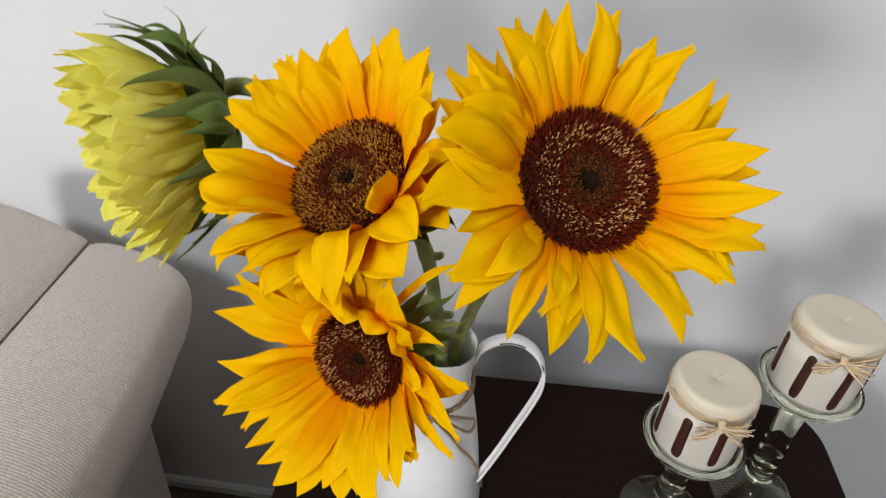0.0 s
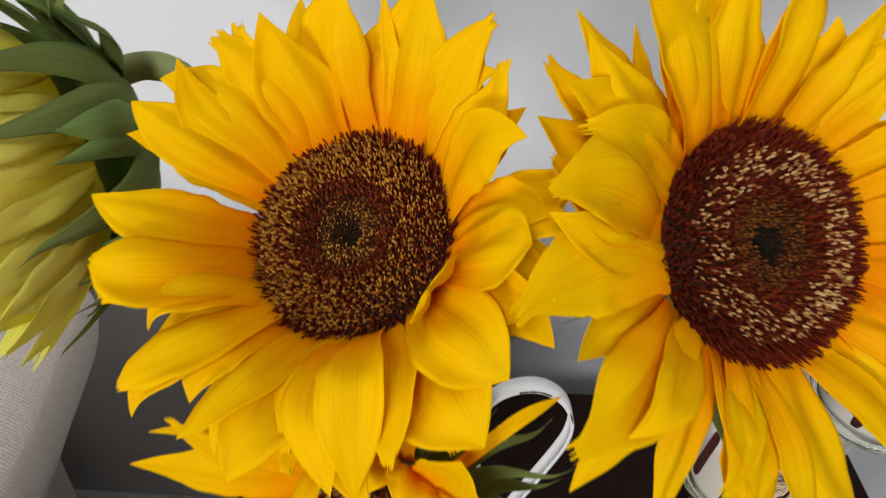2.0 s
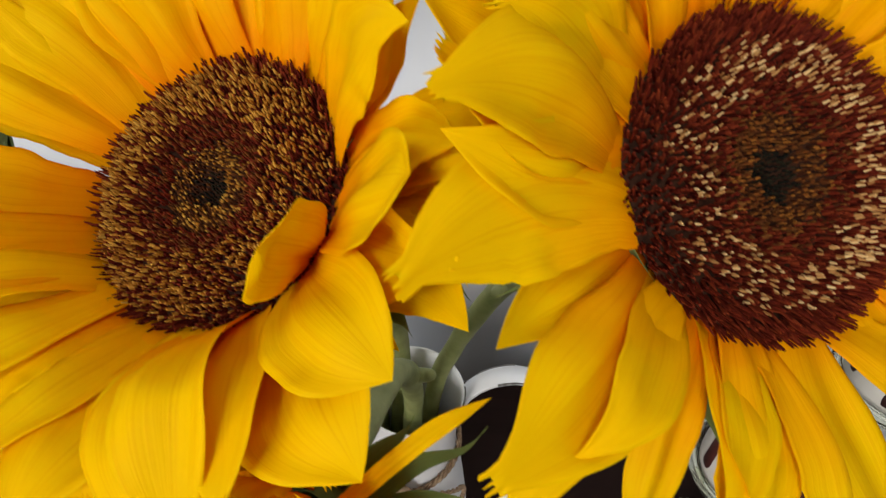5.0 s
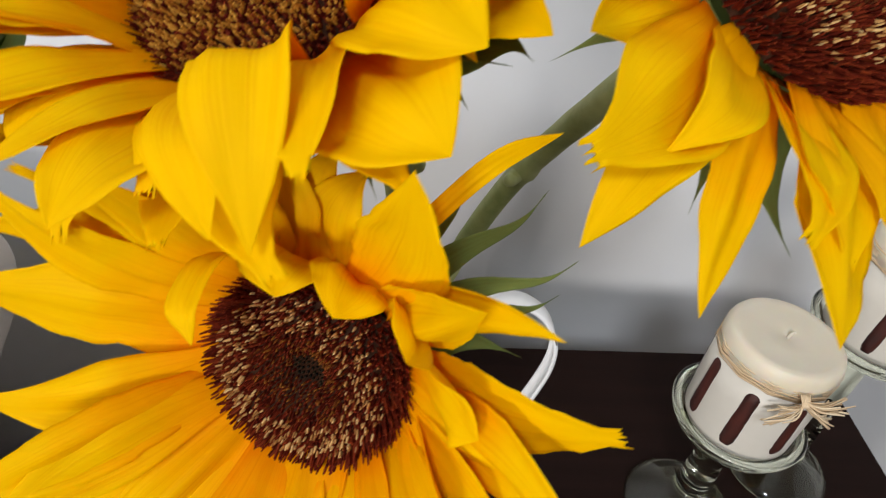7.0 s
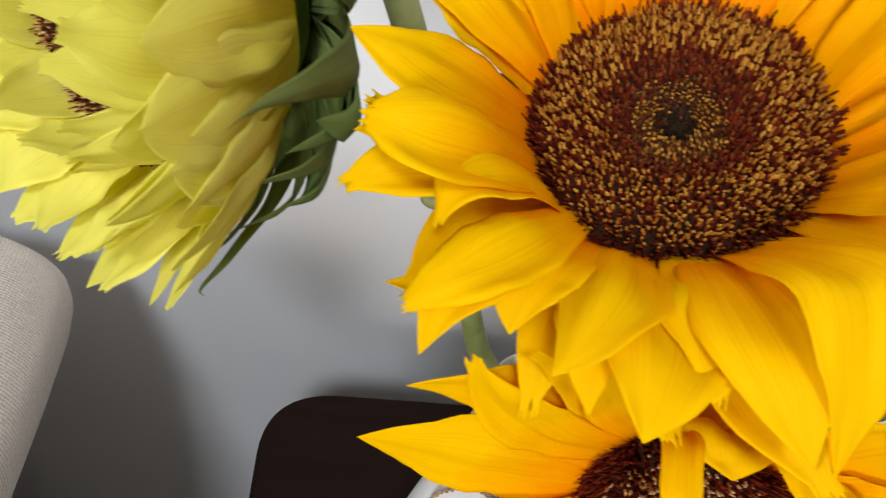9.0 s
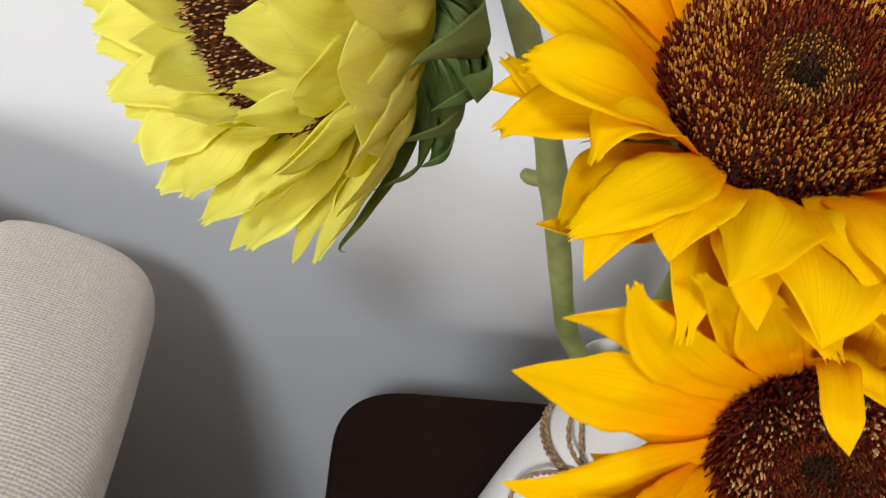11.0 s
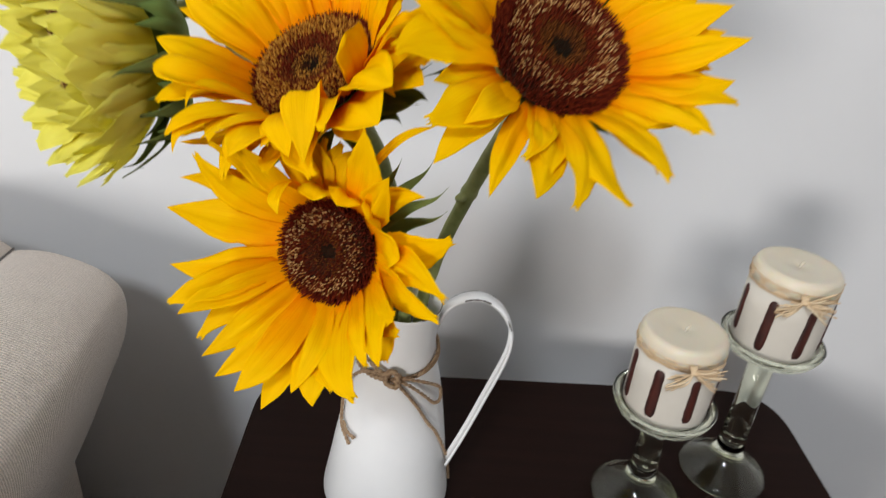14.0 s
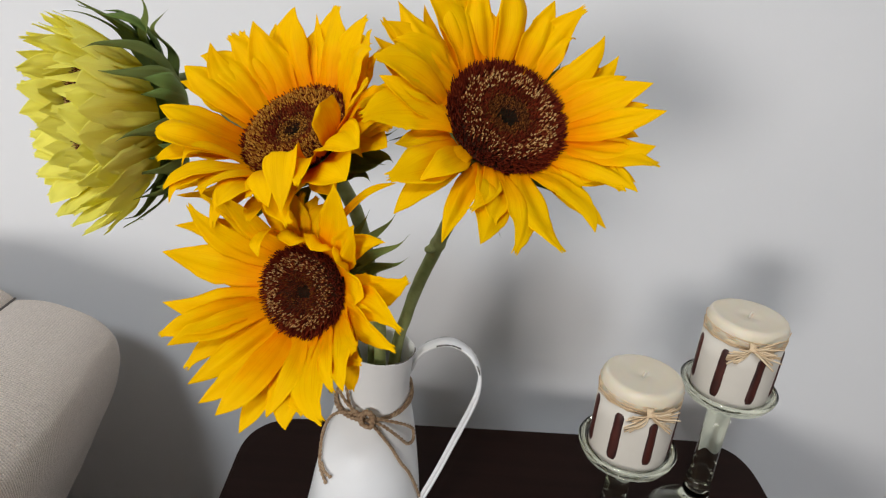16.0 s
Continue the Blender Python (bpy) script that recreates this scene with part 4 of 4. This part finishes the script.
SECOND_HALF_C = [(-5, 73, 32, 1.15), (2, 74, 32, 1.1), (11, 56, 20), (22, 75, 25, 1.4), (38, 69, 26, 0.85), (50, 64, 37, 1.0), (70, 70, 32, 1.15), (84, 52, -2),
    (94, 54, -5), (104, 56, -6), (114, 58, -6), (122, 62, 20), (130, 64, 34, 0.9), (139, 68, 34), (148, 72, 31), (162, 75, 26, 1.2), (175, 78, 26, 1.3)]
PETALS_C = FIRST_HALF_C + SECOND_HALF_C

sunflower((0.0590, 0.2842, 0.9417), (0.245, -0.675, 0.695), 0.0345, PETALS_A, crown_a, ZONES_A, 3800, "golden sunflower with a large dark maroon disc", 11,
          [(0.000, 0.392, 0.56), (0.003, 0.400, 0.70), (0.011, 0.394, 0.752), (0.0185, 0.386, 0.785), (0.0262, 0.380, 0.810), (0.0315, 0.368, 0.832), (0.038, 0.352, 0.857), (0.047, 0.328, 0.891), (0.0546, 0.2964, 0.9292)], [(0.58, 0.0012, (-0.6, -0.78, 0))],
          behind=18, behind_reach=0.074, behind_lift=0.010, tips=[(171, 63, -7, 0.018), (14, 58, 9, 0.011), (-20, 56, 9, 0.011), (41, 52, 10, 0.010)])
sunflower((-0.0620, 0.2988, 0.9182), (-0.385, -0.505, 0.772), 0.0342, PETALS_B, crown_b, ZONES_B, 4800, "golden sunflower with a brown disc and folded petals", 23,
          [(-0.016, 0.400, 0.56), (-0.015, 0.399, 0.70), (-0.018, 0.385, 0.770), (-0.028, 0.360, 0.840), (-0.043, 0.327, 0.886), (-0.0551, 0.3079, 0.9043)], [(0.55, 0.001, (1, 0, 0))],
          arch=(0.008, 0.014), widths=(0.0160, 0.0205), behind=19, behind_reach=0.075, behind_lift=0.012,
          bent=[([(12, 32, 0), (14, 47, 20), (16, 59, 32), (17, 67, 37)], 0.023, 2.2), ([(-1, 32, 0), (-1, 40, 16), (-2, 46, 31), (-3, 49, 40)], 0.021, 3.5), ([(-9, 32, 0), (-9, 47, 19), (-8, 62, 27), (-8, 74, 23)], 0.025, 2.2),
                ([(-22, 32, -2), (-22, 50, 12), (-21, 66, 21), (-20, 81, 19)], 0.030, 2.2), ([(-40, 32, 0), (-39, 41, 20), (-37, 52, 34), (-41, 66, 31), (-46, 80, 20)], 0.018, 1.8), ([(-54, 32, 0), (-53, 43, 18), (-51, 60, 29), (-49, 78, 25)], 0.020, 1.8)],
          tips=[(7, 66, -13, 0.032), (24, 64, -6, 0.018), (14, 62, 4, 0.014), (-6, 56, -18, 0.022)])
sunflower((-0.0451, 0.2436, 0.8424), (-0.35, -0.895, 0.27), 0.0250, PETALS_C, crown_c, ZONES_C, 2300, "golden sunflower drooping over the pitcher's rim", 37,
          [(-0.008, 0.385, 0.58), (-0.008, 0.380, 0.70), (-0.010, 0.362, 0.760), (-0.018, 0.330, 0.812), (-0.030, 0.281, 0.838), (-0.0405, 0.2555, 0.8390)], [(0.5, 0.001, (1, 0, 0))], back=0.014, bract_reach=0.046, crowded=(-35, 150), behind=12, behind_reach=0.060, widths=(0.0140, 0.0190),
          bent=[([(66, 27, 0), (66, 46, 13), (64, 66, 11), (62, 75, 5), (59, 82, -3)], 0.0042, 2.6), ([(114, 28, 2), (116, 36, 20), (119, 31, 31), (119, 23, 33)], 0.0080, 2.0), ([(26, 26, 0), (24, 33, 8), (19, 39, 15), (14, 46, 18)], 0.019, 2.6),
                ([(99, 25, -2), (99, 31, 7), (98, 31, 13), (96, 27, 18)], 0.021, 2.2), ([(74, 25, -2), (73, 32, 8), (71, 33, 14), (69, 30, 20)], 0.018, 2.2), ([(48, 25, -2), (47, 33, 8), (45, 37, 15), (43, 38, 23)], 0.016, 2.0)],
          tips=[(40, 69, -8, 0.010), (53, 70, -12, 0.010), (31, 60, -18, 0.011), (64, 58, -12, 0.010)])


# the half-open head: outer petals as above, then its bracts as direction, reach and lift of the tip, width, droop of the tail
FIRST_HALF_PALE = [(127, 60, 27, 1.0), (149, 52, 28), (-175, 68, 18, 1.1), (-162, 67, 18, 1.1), (-148, 63, 21), (-136, 62, 23, 1.1), (-118, 62, 24),
    (-102, 66, 25, 1.1), (-84, 66, 24), (-74, 71, 23, 1.05), (-64, 68, 25), (-55, 74, 19, 1.0), (-45, 75, 21, 0.9), (-33, 73, 26, 1.05)]
SECOND_HALF_PALE = [(-22, 71, 29, 1.15), (-10, 70, 31, 1.2), (0, 69, 32, 1.2), (9, 71, 39, 1.25), (20, 71, 37, 1.15), (31, 71, 34, 1.2), (42, 71, 31, 1.1),
    (54, 70, 27, 1.15), (66, 69, 24, 1.1), (78, 68, 22, 1.1), (90, 68, 19, 1.0), (100, 67, 18, 1.1), (110, 68, 17), (138, 57, 27), (165, 60, 22)]
PETALS_PALE = FIRST_HALF_PALE + SECOND_HALF_PALE
BRACTS_PALE = [(4, 68, 19, 0.030, 2), (50, 69, 23, 0.026, 3), (40, 66, 19, 0.030, 0), (97, 77, 2, 0.018, -4), (84, 73, 6, 0.018, -3), (78, 86, -19, 0.020, 5), (112, 70, 4, 0.016, -2), (-45, 76, 10, 0.016, -4), (-61, 68, -12, 0.014, -6), (-36, 64, 4, 0.018, 2), (-20, 61, 6, 0.026, 2),
               (62, 62, 12, 0.022, 2), (-80, 66, -4, 0.018, 2), (-105, 64, 0, 0.020, 2), (-130, 62, -2, 0.022, 2), (-155, 62, 0, 0.022, 2), (180, 62, -2, 0.022, 2), (150, 62, 0, 0.022, 2), (130, 64, 2, 0.020, 2)]


def pale_sunflower(c, n, radius, label, seed, stem_pts, knots):
    """A half-open head seen from the side: broad lemon petals that lean forwards out of a deep green cup."""
    rng = random.Random(seed)
    root = new("sunflower")
    root.location = stem_pts[0]
    tagged(root, label, "sunflower", "sunflowers in the pitcher")
    head = Matrix.Translation(-Vector(stem_pts[0])) @ head_frame(c, n)
    dome(root, head, radius, crown_b, 0.046)
    florets(root, head, radius, 1800, crown_b, ZONES_PALE, seed)
    kw = dict(ns=22, nw=12, ridge=0.10)
    for theta, reach, lift, *more in PETALS_PALE:
        w = (more[0] if more else 1.0) * rng.uniform(0.0185, 0.0215)
        ray_petal(root, head, theta, reach / 1000, lift / 1000, radius * rng.uniform(1.08, 1.14), -0.021, w, M_PETAL_PALE, rng, rng.uniform(-0.004, 0.0), rng.uniform(-0.003, 0.003), rng.uniform(-0.005, 0.005),
                  pleat=rng.uniform(0.02, 0.04), cup=rng.uniform(0.06, 0.18), twist=rng.uniform(-0.2, 0.2), shape=rng.uniform(0.62, 0.85), point=rng.uniform(1.7, 2.4), torn=rng.choice((0, 0.003, 0.005)), **kw)
    for rank, (count, reach, lift) in enumerate(((21, 0.060, 0.033), (17, 0.036, 0.031))):
        for k in range(count):
            th = 360 * (k + 0.4 * rank) / count + rng.uniform(-6, 6)
            shut = max(0.0, math.cos(radians(th - 15)))     # this side is still half closed over the disc
            ray_petal(root, head, th, reach * (1 - 0.10 * shut) * rng.uniform(0.93, 1.06), lift * (0.72 + 0.40 * shut) * rng.uniform(0.9, 1.1), radius * (0.98 - 0.05 * rank), -0.010, rng.uniform(0.0195, 0.0235), M_PETAL_PALE, rng, rng.uniform(-0.006, 0.0) - 0.006 * rank, rng.uniform(-0.003, 0.004), rng.uniform(-0.006, 0.006),
                      pleat=rng.uniform(0.02, 0.05), cup=rng.uniform(0.10, 0.30), twist=rng.uniform(-0.25, 0.25), shape=rng.uniform(0.62, 0.85), point=rng.uniform(1.7, 2.4), torn=rng.choice((0, 0.003, 0.005)), **kw)
    for th, reach, lift, w, droop in BRACTS_PALE:
        sw = rng.uniform(-5, 5)
        turns = [(th, 12, -49), (th, 38, -42), (th + sw, 57, -27), (th + 1.3 * sw, 0.4 * reach + 38, 0.4 * lift - 14 - droop), (th + sw, 0.8 * reach + 13, 0.80 * lift - 4 - droop), (th, reach, lift)]
        bent_petal(root, head, turns, w, M_BRACT, rng, "bract", ns=28, nw=8, cup=0.30, shape=2.1, foot=1.1, twist=rng.uniform(-0.5, 0.5), thick=0.0003)
    # a leafy bract that curls away from the petals, and short light ones in the gaps
    bent_petal(root, head, [(60, 12, -48), (62, 34, -46), (66, 50, -44), (67, 62, -32), (66, 70, -28), (68, 80, -38)], 0.013, M_BRACT, rng, "bract", ns=28, nw=8, cup=0.3, shape=1.7, foot=0.9, twist=0.7, thick=0.0003)
    for th, reach, lift, w in ((30, 66, -7, 0.017), (24, 64, -3, 0.013), (-3, 67, -7, 0.015), (-9, 64, -2, 0.012), (76, 70, -3, 0.016), (88, 70, -8, 0.012), (-30, 66, -8, 0.014)):
        bent_petal(root, head, [(th, 14, -50), (th, 44, -40), (th + rng.uniform(-3, 3), 0.9 * reach + 3, -24), (th + rng.uniform(-5, 5), reach, lift)], w, M_BRACT_LIGHT, rng, "bract", ns=18, nw=6, cup=0.4, shape=1.2, foot=0.9, twist=rng.uniform(-0.4, 0.4), thick=0.0003)
    for k in range(9):     # the broad lowest row, close against the cup
        th = 40 * k + rng.uniform(-9, 9)
        bent_petal(root, head, [(th, 6, -53), (th, 28, -48), (th + rng.uniform(-4, 4), 44, -40), (th + rng.uniform(-8, 8), rng.uniform(52, 57), rng.uniform(-30, -22))], rng.uniform(0.026, 0.034), M_BRACT, rng, "bract", ns=18, nw=8, cup=0.3, shape=1.7, foot=0.8, twist=rng.uniform(-0.4, 0.4), thick=0.0003)
    stem(root, [Vector(p) - Vector(stem_pts[0]) for p in stem_pts], 0.0050, 0.0058, knots)
    return root


pale_sunflower((-0.200, 0.339, 0.902), (-0.652, -0.758, 0.02), 0.040, "pale lemon sunflower half open, seen from its side", 51,
               [(-0.020, 0.405, 0.58), (-0.030, 0.400, 0.70), (-0.058, 0.386, 0.755), (-0.078, 0.378, 0.805), (-0.098, 0.373, 0.856), (-0.116, 0.373, 0.892), (-0.134, 0.378, 0.922), (-0.152, 0.382, 0.926), (-0.168, 0.375, 0.920), (-0.178, 0.364, 0.908)], [(0.41, 0.001, (-0.96, 0.29, 0))])
